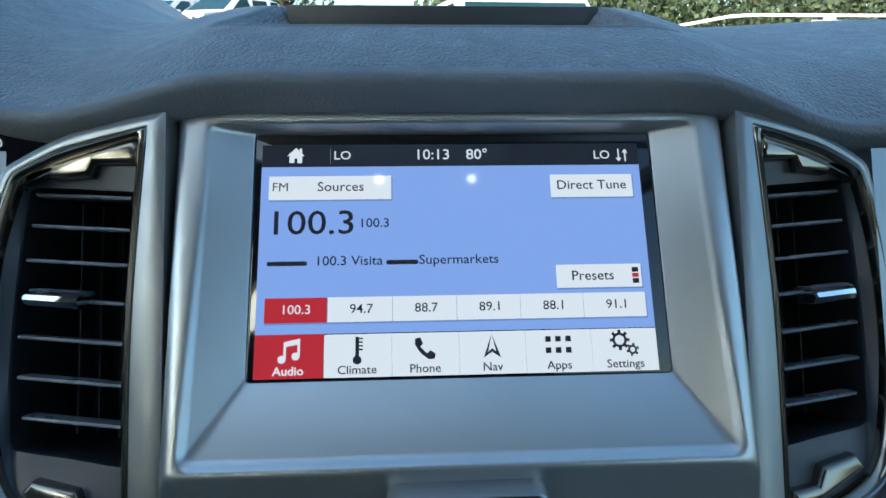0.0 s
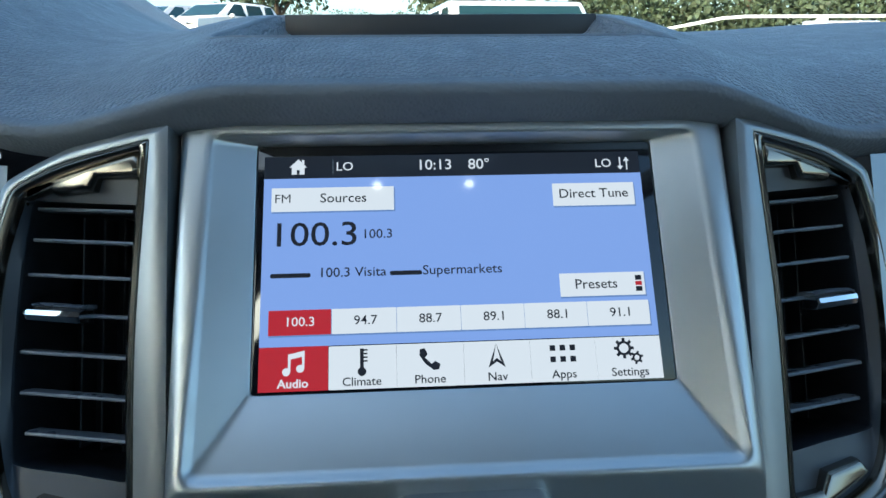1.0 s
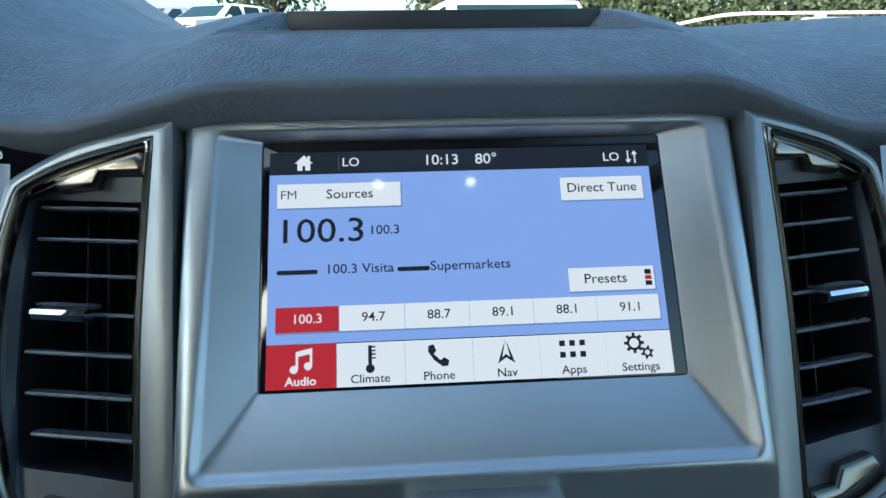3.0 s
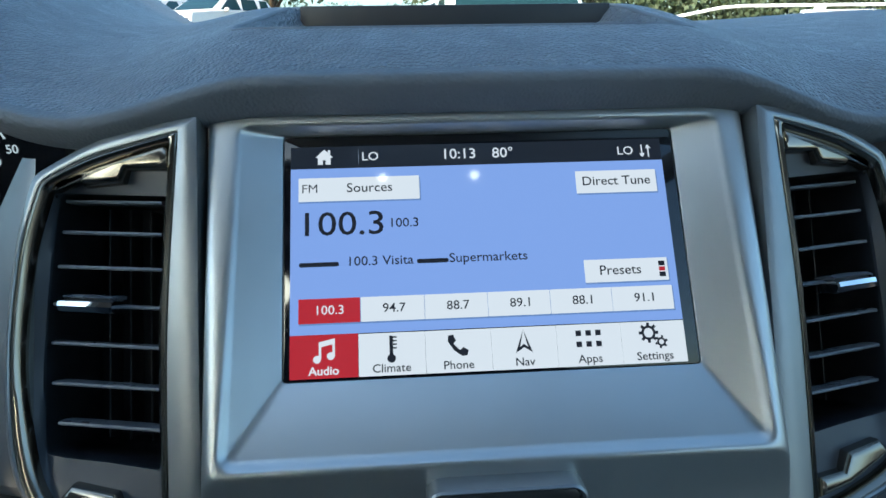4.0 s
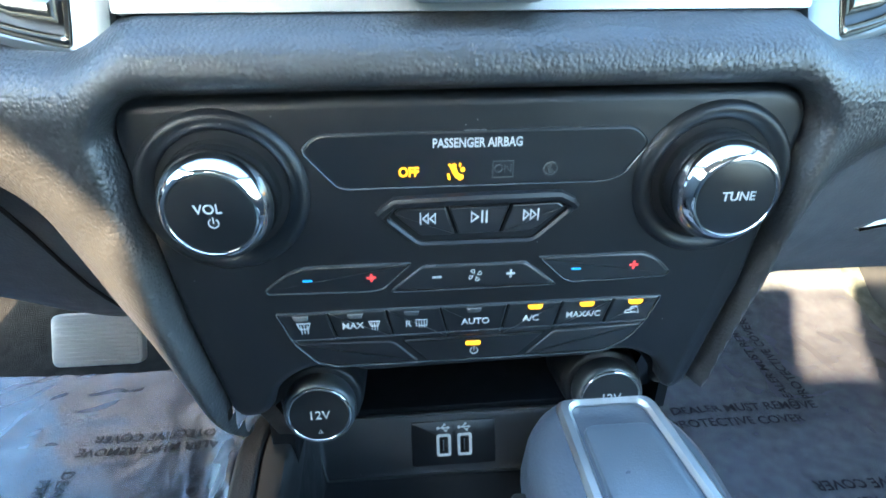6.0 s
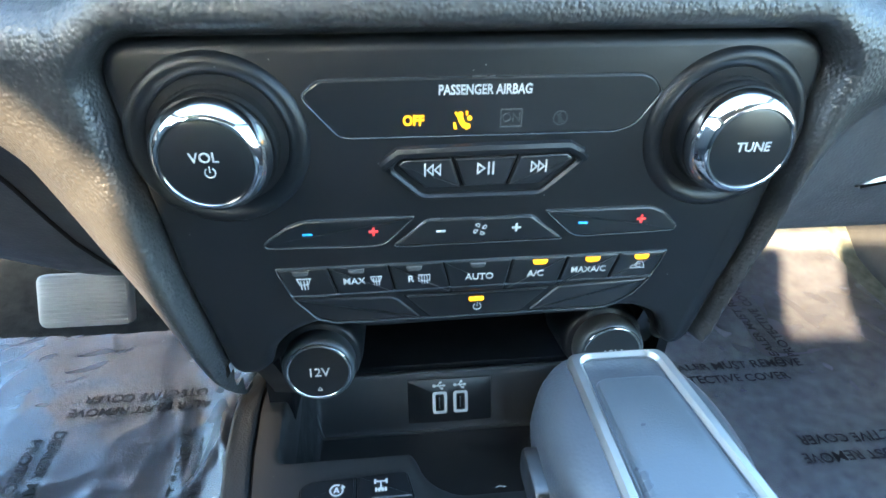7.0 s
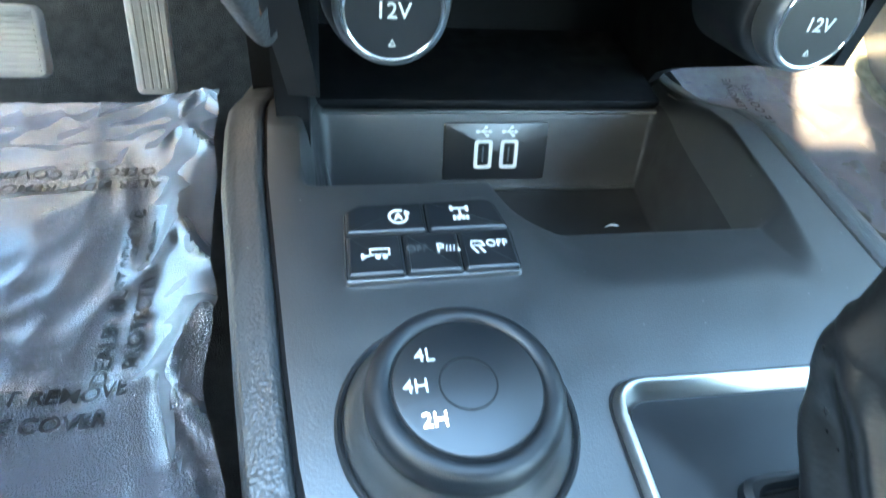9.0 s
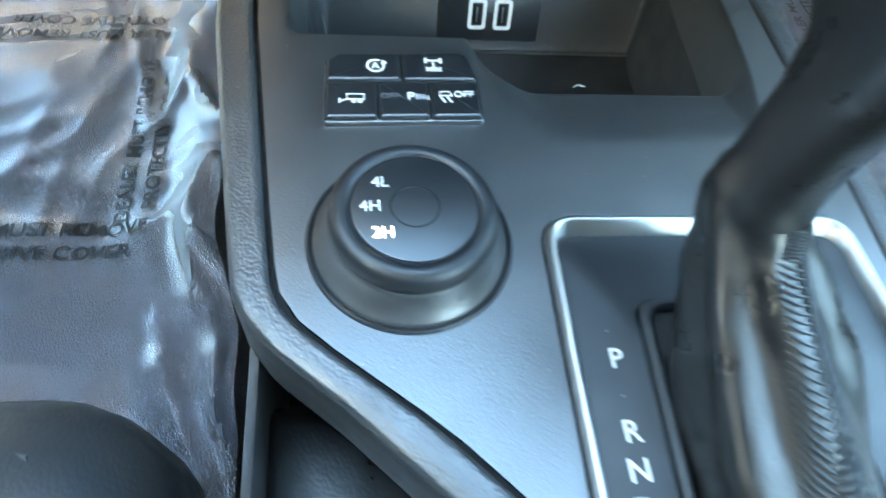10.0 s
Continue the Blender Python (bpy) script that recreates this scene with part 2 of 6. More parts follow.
def tube(points, r, n=8, flat=1.0, up=Vector((0, 0, 1)), caps=True):
    pts = [Vector(p) for p in points]
    rings = []
    for i, p in enumerate(pts):
        d = (pts[min(i + 1, len(pts) - 1)] - pts[max(i - 1, 0)]).normalized()
        side = d.cross(up).normalized()
        top = side.cross(d).normalized()
        rr = r[i] if isinstance(r, (list, tuple)) else r
        rings.append([p + side * rr * math.cos(2 * math.pi * k / n) + top * rr * flat * math.sin(2 * math.pi * k / n) for k in range(n)])
    return loft(rings, caps, caps)


def block(x0, x1, y0, y1, z0, z1, r=0.003, seg=2, m=Matrix()):
    bm = bmesh.new()
    bmesh.ops.create_cube(bm, size=1)
    for v in bm.verts:
        v.co = Vector(((x0 + x1) / 2 + v.co.x * (x1 - x0), (y0 + y1) / 2 + v.co.y * (y1 - y0), (z0 + z1) / 2 + v.co.z * (z1 - z0)))
    if r:
        bmesh.ops.bevel(bm, geom=bm.edges[:], offset=r, segments=seg, profile=0.5, affect="EDGES")
    bmesh.ops.transform(bm, matrix=m, verts=bm.verts)
    return bm


def join(*bms):
    out = bmesh.new()
    for b in bms:
        me = bpy.data.meshes.new("tmp")
        b.to_mesh(me)
        b.free()
        out.from_mesh(me)
        bpy.data.meshes.remove(me)
    return out


def lettering(text, size, m, mat, parent, at=(0, 0), lift=0.0, align="CENTER", bold=0.0, squeeze=1.0, thick=0.00012, shear=0.0, label=""):
    """Words in the built-in font, lying in the frame m round the point at."""
    c = bpy.data.curves.new("words", "FONT")
    c.body, c.size, c.align_x, c.align_y = text, size, align, "CENTER"
    c.extrude, c.offset, c.resolution_u, c.shear = thick, bold * size, 3, shear
    o = bpy.data.objects.new("words", c)
    me = bpy.data.meshes.new_from_object(o)
    bpy.data.objects.remove(o)
    me.transform(m @ Matrix.Translation((at[0], at[1], lift + thick)) @ Matrix.Diagonal((squeeze, 1, 1, 1)))
    me.materials.clear()
    return part_mesh("lettering", me, mat, parent, label, 0)


def glyph(polys, m, mat, parent, at, size, lift, name="symbol", thick=0.0002):
    """A flat sign made of polygons in a unit square about its middle."""
    bm = bmesh.new()
    for poly in polys:
        lo = [bm.verts.new(m @ Vector((at[0] + x * size, at[1] + y * size, lift))) for x, y in poly]
        hi = [bm.verts.new(m @ Vector((at[0] + x * size, at[1] + y * size, lift + thick))) for x, y in poly]
        k = len(lo)
        bm.faces.new(hi)
        for i in range(k):
            bm.faces.new((lo[i], lo[(i + 1) % k], hi[(i + 1) % k], hi[i]))
    finish(bm)
    return part(name, bm, mat, parent, "", 0)


def ring_polys(cx, cy, r0, r1, a0=0, a1=360, n=20):
    out = []
    for k in range(n):
        a, b = radians(a0 + (a1 - a0) * k / n), radians(a0 + (a1 - a0) * (k + 1) / n)
        out.append([(cx + r0 * math.cos(a), cy + r0 * math.sin(a)), (cx + r1 * math.cos(a), cy + r1 * math.sin(a)),
                    (cx + r1 * math.cos(b), cy + r1 * math.sin(b)), (cx + r0 * math.cos(b), cy + r0 * math.sin(b))])
    return out


def disc(cx, cy, r, n=16):
    return [(cx + r * math.cos(2 * math.pi * k / n), cy + r * math.sin(2 * math.pi * k / n)) for k in range(n)]


def bar(x0, y0, x1, y1, w):
    d = Vector((x1 - x0, y1 - y0)).normalized()
    s = Vector((-d.y, d.x)) * w / 2
    return [(x0 + s.x, y0 + s.y), (x0 - s.x, y0 - s.y), (x1 - s.x, y1 - s.y), (x1 + s.x, y1 + s.y)]


def lerp(table, t):
    """Smooth reading of a table of (t, value)."""
    if t <= table[0][0]:
        return table[0][1]
    for (a, va), (b, vb) in zip(table, table[1:]):
        if t <= b:
            return va + (vb - va) * (t - a) / (b - a)
    return table[-1][1]


def curve(table, t):
    """A soft curve through a table of (t, value)."""
    if t <= table[0][0]:
        return table[0][1]
    if t >= table[-1][0]:
        return table[-1][1]
    i = max(k for k in range(len(table) - 1) if table[k][0] <= t)
    (a, va), (b, vb) = table[i], table[i + 1]

    def slope(k):
        if k <= 0 or k >= len(table) - 1:
            return 0.0
        d0 = (table[k][1] - table[k - 1][1]) / (table[k][0] - table[k - 1][0])
        d1 = (table[k + 1][1] - table[k][1]) / (table[k + 1][0] - table[k][0])
        return 0.0 if d0 * d1 <= 0 else 2 * d0 * d1 / (d0 + d1)
    h = b - a
    s = (t - a) / h
    return va * (2 * s ** 3 - 3 * s * s + 1) + slope(i) * h * (s ** 3 - 2 * s * s + s) + vb * (3 * s * s - 2 * s ** 3) + slope(i + 1) * h * (s ** 3 - s * s)


def smooth(a, b, t):
    t = min(1.0, max(0.0, (t - a) / (b - a)))
    return t * t * (3 - 2 * t)


def span(a, b, n):
    return [a + (b - a) * i / n for i in range(n + 1)]


def spline(points, per=6):
    """A closed soft curve through the points."""
    n = len(points)
    out = []
    for i in range(n):
        p0, p1, p2, p3 = (Vector(points[(i + k) % n]) for k in (-1, 0, 1, 2))
        length = (p2 - p1).length
        m1 = (p2 - p0).normalized() * min((p2 - p0).length / 2, length)
        m2 = (p3 - p1).normalized() * min((p3 - p1).length / 2, length)
        for k in range(per):
            t = k / per
            out.append(p1 * (2 * t ** 3 - 3 * t * t + 1) + m1 * (t ** 3 - 2 * t * t + t) + p2 * (3 * t * t - 2 * t ** 3) + m2 * (t ** 3 - t * t))
    return out


LEAN = radians(31.0)
S_FRAME = Matrix(((1, 0, 0, 0), (0, math.sin(LEAN), -math.cos(LEAN), 0), (0, math.cos(LEAN), math.sin(LEAN), 1.26), (0, 0, 0, 1)))
P_FRAME = Matrix(((1, 0, 0, 0), (0, 0, -1, -0.038), (0, 1, 0, 0), (0, 0, 0, 1)))
C_FRAME = Matrix.Translation((0, 0, 0.943))

# ---------------------------------------------------------------- dashboard
dash = thing("dashboard", "dark blue-grey grained soft dashboard with a raised hood", "dashboard", (0, 0.1, 1.2))


def lip_y(x):
    return curve([(0, 0.040), (0.13, 0.040), (0.2, 0.046), (0.3, 0.07), (0.8, 0.10)], abs(x))


def top_z(x, y):
    """Height of the dashboard's upper side: a raised hood between two valleys."""
    hood = curve([(0.04, 1.3815), (0.055, 1.3868), (0.075, 1.3945), (0.104, 1.4030), (0.12, 1.4055), (0.16, 1.4105), (0.206, 1.4185), (0.26, 1.4215), (0.36, 1.421), (0.9, 1.405)], y)
    if x > 0:
        xv = lerp([(0.05, 0.200), (0.085, 0.197), (0.12, 0.197), (0.2, 0.212), (0.35, 0.255), (0.9, 0.38)], y)
        low = curve([(0.04, 1.350), (0.05, 1.357), (0.06, 1.364), (0.085, 1.3765), (0.12, 1.3868), (0.2, 1.3975), (0.35, 1.4095), (0.6, 1.4185), (0.9, 1.412)], y)
        return low + (hood - low) * smooth(xv, xv - 0.100, x) + 0.010 * smooth(0, 0.25, x - xv)
    xv = lerp([(0.05, -0.187), (0.08, -0.195), (0.12, -0.200), (0.18, -0.2045), (0.3, -0.224), (0.9, -0.30)], y)
    low = curve([(0.04, 1.362), (0.05, 1.3665), (0.08, 1.3745), (0.12, 1.386), (0.18, 1.397), (0.3, 1.4120), (0.6, 1.414), (0.9, 1.405)], y)
    return low + (hood - low) * smooth(xv, xv + 0.092, x) + 0.115 * smooth(-0.004, 0.24, xv - x)


TRAY_W = [(0.10, 0.1265), (0.13, 0.1255), (0.17, 0.1190), (0.2105, 0.1060)]


def pocket(x, y):
    """Depth of the open tray on top of the hood."""
    dx = lerp(TRAY_W, y) - abs(x)
    f = smooth(0, 0.008, y - 0.102 - 0.012 * smooth(0.10, 0.128, abs(x)))
    b = smooth(0, 0.004, 0.2105 - y)
    s = smooth(0, 0.012, dx)
    return 0.0125 * f * b * s


def pad_point(x, v):
    ly = lip_y(x)
    if v < 6:
        crest = top_z(x, ly + 0.009)
        y = ly + curve([(0, 0.060), (1, 0.022), (2, 0.0115), (3, 0.0062), (4, 0.0022), (5, 0.0030), (6, 0.009)], v)
        z = crest + curve([(0, -0.0180), (1, -0.0178), (2, -0.0162), (3, -0.0120), (4, -0.0058), (5, -0.0024), (6, 0.0)], v) - 0.0045 * smooth(4, 1, v) * smooth(0.15, 0.11, abs(x))
        return (x, y, z)
    y = ly + 0.009 + (0.80 - ly - 0.009) * ((v - 6) / 10) ** 1.9
    return (x, y, top_z(x, y) - pocket(x, y))


pad_us = span(-0.75, -0.26, 24)[:-1] + span(-0.26, 0.26, 130)[:-1] + span(0.26, 0.75, 24)
pad_vs = span(6, 10.6, 130)[:-1] + span(10.6, 16, 40)
part("top_pad", grid(pad_point, pad_us, pad_vs), PAD, dash, "grained dark soft-touch pad with a shallow tray", 60)
part("pad_edge", grid(pad_point, pad_us, span(0, 6, 40)), PAD_EDGE, dash, "rounded edge of the pad, softly grained", 60)

RIM_PAD = material("tray_rim", (0.15, 0.167, 0.19), 0.5, grain=0.15, scale=1500, vary=0.05)
side = [(lerp(TRAY_W, y), y) for y in (0.118, 0.130, 0.145, 0.165, 0.185, 0.203)]
front = [(0.1215, 0.1085), (0.109, 0.1045)] + [(x, 0.103) for x in span(0.09, 0.0, 6)]
edge = [(-x, y) for x, y in side[::-1] + front] + (side[::-1] + front)[-2::-1]
part("tray_rim", tube([(x, y, top_z(x, y) - 0.0010) for x, y in edge], 0.0018, 10), RIM_PAD, dash, "smooth rim of the tray")
part("tray_back", block(-0.1015, 0.1065, 0.2015, 0.2060, 1.398, 1.4192, 0.001), DUCT, dash, "black back wall of the tray")

def front_w(z):
    return lerp([(0.92, 0.097), (0.985, 0.103), (1.032, 0.1112), (1.088, 0.1220), (1.165, 0.1308), (1.20, 0.136)], z)


def side_w(z, x):
    if x < 0:
        return front_w(z) + lerp([(0.92, 0.020), (1.0, 0.024), (1.035, 0.030), (1.07, 0.044), (1.11, 0.062), (1.15, 0.080), (1.20, 0.10)], z)
    return front_w(z) + lerp([(0.92, 0.012), (1.05, 0.014), (1.08, 0.018), (1.11, 0.028), (1.14, 0.048), (1.17, 0.075), (1.20, 0.10)], z)


# soft surround of the controls: a padded band above, falling back at both sides
BAND_TOP = [(1.182, 0.0), (1.187, 0.0008), (1.1905, 0.0020), (1.194, 0.0045), (1.197, 0.0080), (1.200, 0.0138), (1.2025, 0.0205), (1.204, 0.0275), (1.2050, 0.0400), (1.2052, 0.0595)]


def hole(x, z):
    """Distance of a point outside the rounded edge of the control panel."""
    r = 0.011
    qx, qz = abs(x) - front_w(min(z, 1.165)) + r, z - 1.1768 + r
    return min(max(qx, qz), 0.0) + math.hypot(max(qx, 0.0), max(qz, 0.0)) - r


def surround_point(x, v):
    z, back = (1.003 + (1.182 - 1.003) * v / 10, 0.0) if v < 10 else (curve([(i, p[0]) for i, p in enumerate(BAND_TOP)], v - 10), curve([(i, p[1]) for i, p in enumerate(BAND_TOP)], v - 10))
    a = abs(x)
    w = front_w(z)
    o = max(0.0, a - w)
    q = o / (side_w(z, x) - w)
    fall = curve([(0, 0.0), (0.12, 0.0012), (0.3, 0.0070), (0.55, 0.0200), (0.85, 0.0450), (1.0, 0.0680), (1.3, 0.11), (3.0, 0.30), (12, 1.2)], q)
    k = smooth(1.120, 1.166, z)
    roll = curve([(-0.02, 0.017), (-0.0006, 0.017), (0.0008, 0.0105), (0.0024, 0.0050), (0.0048, 0.0014), (0.0085, 0.0)], hole(x, z))
    y = -0.0478 + back + roll + fall * (1 - k) + 0.22 * o * k + 0.070 * smooth(1.04, 0.93, z)
    shift = -0.012 * smooth(0.113, 0.143, a) + 1.4 * max(0.0, a - 0.165) ** 2
    return (x, y, z + shift * smooth(1.145, 1.190, z))


def soft_surround():
    us = span(-0.5, -0.22, 20)[:-1] + span(-0.22, -0.085, 80)[:-1] + span(-0.085, 0.085, 60)[:-1] + span(0.085, 0.22, 80)[:-1] + span(0.22, 0.5, 20)
    vs = span(0, 8.6, 60)[:-1] + span(8.6, 10, 24)[:-1] + span(10, 19, 36)
    bm = grid(surround_point, us, vs)
    gone = [f for f in bm.faces if (lambda c: hole(c.x, c.z) < -0.004 and c.y < -0.02 or c.z < 1.03 and (c.x > 0 or c.x > -front_w(c.z) - 0.001))(f.calc_center_median())]
    bmesh.ops.delete(bm, geom=gone, context="FACES")
    return bm


part("soft_surround", soft_surround(), BAND, dash, "grained dark padded surround of the controls", 60)

# lower dash on both sides
def knee_point(x, v):
    prof = [(0.03, 1.178), (0.032, 1.150), (0.042, 1.105), (0.065, 1.060), (0.105, 1.010), (0.15, 0.975), (0.165, 0.968), (0.19, 0.972), (0.40, 1.02)]
    i = min(int(v), len(prof) - 2)
    t = v - i
    o = max(0.0, abs(x) - 0.125)
    return (x, prof[i][0] + (prof[i + 1][0] - prof[i][0]) * t + 0.22 * min(o, 0.12), prof[i][1] + (prof[i + 1][1] - prof[i][1]) * t + 1.4 * max(0.0, min(abs(x), 0.3) - 0.165) ** 2 * (1 - smooth(0, 4, v)) - 0.030 * smooth(-0.38, -0.25, x) * smooth(2, 5, v))


part("knee_panel", grid(knee_point, span(-0.75, -0.14, 40), span(0, 8, 40)), KNEE, dash, "blue-grey hard plastic panel below the wheel", 60)


def glove_point(x, v):
    prof = [(-0.02, 1.178), (0.002, 1.165), (0.022, 1.12), (0.045, 1.055), (0.07, 1.012), (0.085, 1.002), (0.12, 1.000), (0.42, 1.02)]
    i = min(int(v), len(prof) - 2)
    t = v - i
    o = max(0.0, abs(x) - 0.125)
    return (x, prof[i][0] + (prof[i + 1][0] - prof[i][0]) * t + 0.22 * min(o, 0.12), prof[i][1] + (prof[i + 1][1] - prof[i][1]) * t)


glove = part("glove_box", grid(glove_point, span(0.14, 0.75, 40), span(0, 7, 40)), KNEE, dash, "grey plastic glove box door", 60)
part("latch", slab(rounded([(0.262, 1.056), (0.340, 1.066), (0.340, 1.079), (0.288, 1.072)], 0.004), Matrix(((1, 0, 0, 0), (0, 0, -1, 0.074), (0, 1, 0, 0), (0, 0, 0, 1))), -0.02, 0.006, 0.002), SILVER, dash, "pale latch of the glove box")
# seam of the knee panel
part("panel_joint", tube([(-0.264, 0.0685, 1.112), (-0.255, 0.0755, 1.092), (-0.2465, 0.083, 1.069), (-0.2405, 0.0935, 1.042), (-0.238, 0.1085, 1.016), (-0.235, 0.1205, 0.998), (-0.2315, 0.1370, 0.976), (-0.230, 0.1620, 0.953)], 0.0014, 8), GAP, dash, "dark joint")

# shroud of the steering column, with its folded gaiter, and an open slot below it
part("column_shroud", tube([(-0.225, 0.062, 1.128), (-0.245, 0.046, 1.134), (-0.28, 0.024, 1.140), (-0.34, -0.010, 1.148), (-0.44, -0.06, 1.16)], [0.012, 0.024, 0.031, 0.036, 0.040], 20, 0.8), BAND, dash, "grained dark shroud of the steering column", 60)
for k in range(4):
    part("gaiter_fold", tube([(-0.196 - 0.003 * k, -0.003 - 0.002 * k, 1.149 + 0.0062 * k), (-0.214 - 0.003 * k, -0.009 - 0.002 * k, 1.156 + 0.0062 * k), (-0.238 - 0.003 * k, -0.014 - 0.002 * k, 1.162 + 0.0062 * k)], 0.0026, 8), BAND, dash)
part("slot", block(-0.47, -0.318, 0.066, 0.09, 1.058, 1.082, 0.006, 3), GAP, dash, "dark open slot")
part("slot_lip", tube([(-0.47, 0.066, 1.057), (-0.34, 0.068, 1.056), (-0.318, 0.070, 1.060), (-0.312, 0.070, 1.068)], 0.0022, 8), SILVER_MID, dash, "pale lip of the slot")

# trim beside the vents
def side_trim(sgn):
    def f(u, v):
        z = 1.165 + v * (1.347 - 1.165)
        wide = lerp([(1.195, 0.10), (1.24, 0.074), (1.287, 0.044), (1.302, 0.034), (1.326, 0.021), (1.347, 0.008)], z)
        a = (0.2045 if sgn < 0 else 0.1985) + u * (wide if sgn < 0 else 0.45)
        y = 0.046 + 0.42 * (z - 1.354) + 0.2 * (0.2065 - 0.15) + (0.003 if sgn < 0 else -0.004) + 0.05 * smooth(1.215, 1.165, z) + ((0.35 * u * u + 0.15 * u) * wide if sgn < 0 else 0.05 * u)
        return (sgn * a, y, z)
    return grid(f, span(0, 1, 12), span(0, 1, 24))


# Left trim takes a darker grey to hold down the light on it
part("side_trim", side_trim(-1), SILVER_DARK, dash, "satin grey trim, darkened against the light on it")
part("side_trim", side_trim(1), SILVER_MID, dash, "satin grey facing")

# ---------------------------------------------------------------- silver surround of the display
bezel = thing("display_surround", "satin silver dashboard panel with a recessed frame round the touchscreen", "dashboard panel", (0, -0.02, 1.20))


def frame_ring(wb, wt, s0, s1, r, n0, n1, seg=5):
    base = rounded([(-wb, s0), (wb, s0), (wt, s1), (-wt, s1)], r, seg)
    dense = []
    for i, p in enumerate(base):
        q = base[(i + 1) % len(base)]
        long_side = (Vector(q) - Vector(p)).length > 0.03
        for k in range(12 if long_side else 1):
            t = k / 12
            dense.append((p[0] + (q[0] - p[0]) * t, p[1] + (q[1] - p[1]) * t))
    return [S_FRAME @ Vector((x, s, n1 + (n0 - n1) * max(0.0, min(1.0, (s1 - s) / (s1 - s0))) ** 1.6)) for x, s in dense]


part("frame", loft([
    frame_ring(0.0915, 0.0918, -0.0018, 0.1098, 0.002, -0.004, -0.004),
    frame_ring(0.0915, 0.0918, -0.0018, 0.1098, 0.002, 0.0004, 0.0004),
    frame_ring(0.0921, 0.0924, -0.0025, 0.1101, 0.0024, 0.0008, 0.0008),
    frame_ring(0.1112, 0.1078, -0.0308, 0.1114, 0.0046, 0.0056, 0.0066),
    frame_ring(0.1128, 0.1090, -0.0330, 0.1119, 0.0054, 0.0066, 0.0074),
    frame_ring(0.1139, 0.1100, -0.0343, 0.1124, 0.0062, 0.0076, 0.0080),
    frame_ring(0.1149, 0.1113, -0.0353, 0.1132, 0.0066, 0.0083, 0.0084),
    frame_ring(0.1158, 0.1128, -0.0362, 0.1142, 0.0064, 0.0087, 0.0085),
    frame_ring(0.1172, 0.1160, -0.0373, 0.1155, 0.0055, 0.0086, 0.0085),
    frame_ring(0.1188, 0.1194, -0.0387, 0.1168, 0.0042, 0.0080, 0.0083),
    frame_ring(0.1204, 0.1214, -0.0407, 0.1178, 0.0035, 0.0069, 0.0080),
    frame_ring(0.1218, 0.1228, -0.0440, 0.1186, 0.0030, 0.0050, 0.0073),
    frame_ring(0.1228, 0.1236, -0.0510, 0.1192, 0.0020, 0.0013, 0.0058),
    frame_ring(0.1233, 0.1240, -0.0590, 0.1198, 0.0020, -0.0020, 0.0036),
    frame_ring(0.1234, 0.1240, -0.0646, 0.1202, 0.0020, -0.0040, 0.0010),
    frame_ring(0.1234, 0.1240, -0.0625, 0.1205, 0.0020, -0.0120, -0.004),
    frame_ring(0.1234, 0.1240, -0.0615, 0.1205, 0.0020, -0.0220, -0.012),
]), SILVER, bezel, "", 50)
part("joint", loft([
    frame_ring(0.1236, 0.1242, -0.0618, 0.1207, 0.002, -0.010, -0.001),
    frame_ring(0.1256, 0.1260, -0.0640, 0.1225, 0.003, -0.014, -0.003),
    frame_ring(0.1256, 0.1260, -0.0640, 0.1225, 0.003, -0.025, -0.015),
]), GAP, bezel, "thin dark joint")

# ---------------------------------------------------------------- hazard switch
H_FRAME = Matrix(((1, 0, 0, 0), (0, 0.10, -0.995, -0.0372), (0, 0.995, 0.10, 1.2165), (0, 0, 0, 1)))
hazard = thing("hazard_switch", "black hazard light button with a red triangle in a silver rim", "switch", (0, -0.035, 1.2165))
hz = [(-0.0275, 0.0098), (0.0275, 0.0098), (0.0308, 0.0062), (0.0205, -0.0088), (-0.0205, -0.0088), (-0.0308, 0.0062)]
hz_o = rounded(offset(hz, -0.0019), 0.003)
hz_i = rounded(hz, 0.002)
part("rim", rim(hz_o, hz_i, H_FRAME, -0.012, 0.0010, 0.0009), SILVER_MID, hazard, "satin silver rim")
part("button", slab(rounded(offset(hz, 0.0004), 0.002), H_FRAME, -0.010, -0.0004, 0.0012), BUTTON, hazard)
tri = lambda r: [(r * math.cos(radians(a)), r * math.sin(radians(a))) for a in (90, 210, 330)]


def tri_polys(r1, r0):
    a, b = tri(r1), tri(r0)
    return [[a[i], a[(i + 1) % 3], b[(i + 1) % 3], b[i]] for i in range(3)]


# Red print with a small glow added
RED_TRI = material("red_sign", (0.35, 0.02, 0.02), 0.45, vary=0, rvary=0, emit=(0.75, 0.06, 0.05), power=0.35 * GLOW)
glyph(tri_polys(0.0052, 0.0040) + tri_polys(0.0031, 0.0022), H_FRAME, RED_TRI, hazard, (0, -0.0010), 1.0, -0.00035, "triangle")

# ---------------------------------------------------------------- touchscreen
screen = thing("touchscreen", "glossy touchscreen showing a lit blue radio page", "touchscreen", (0, 0, 1.26))
part("glass", slab(rounded(rect(-0.0914, -0.0016, 0.0914, 0.1096), 0.002), S_FRAME, -0.006, 0.0, 0.0004), GLASS, screen, "black glass front")


def pane(x0, s0, x1, s1, lift, mat, name="field", r=0.0003):
    return part(name, slab(rounded(rect(x0, s0, x1, s1), r, 2), S_FRAME, lift - 0.00025, lift, 0.00008), mat, screen, "", 0)


A0, A1 = -0.0882, 0.0856
pane(A0, 0.0182, A1, 0.0938, 0.0003, D_BLUE, "page", 0.0001)
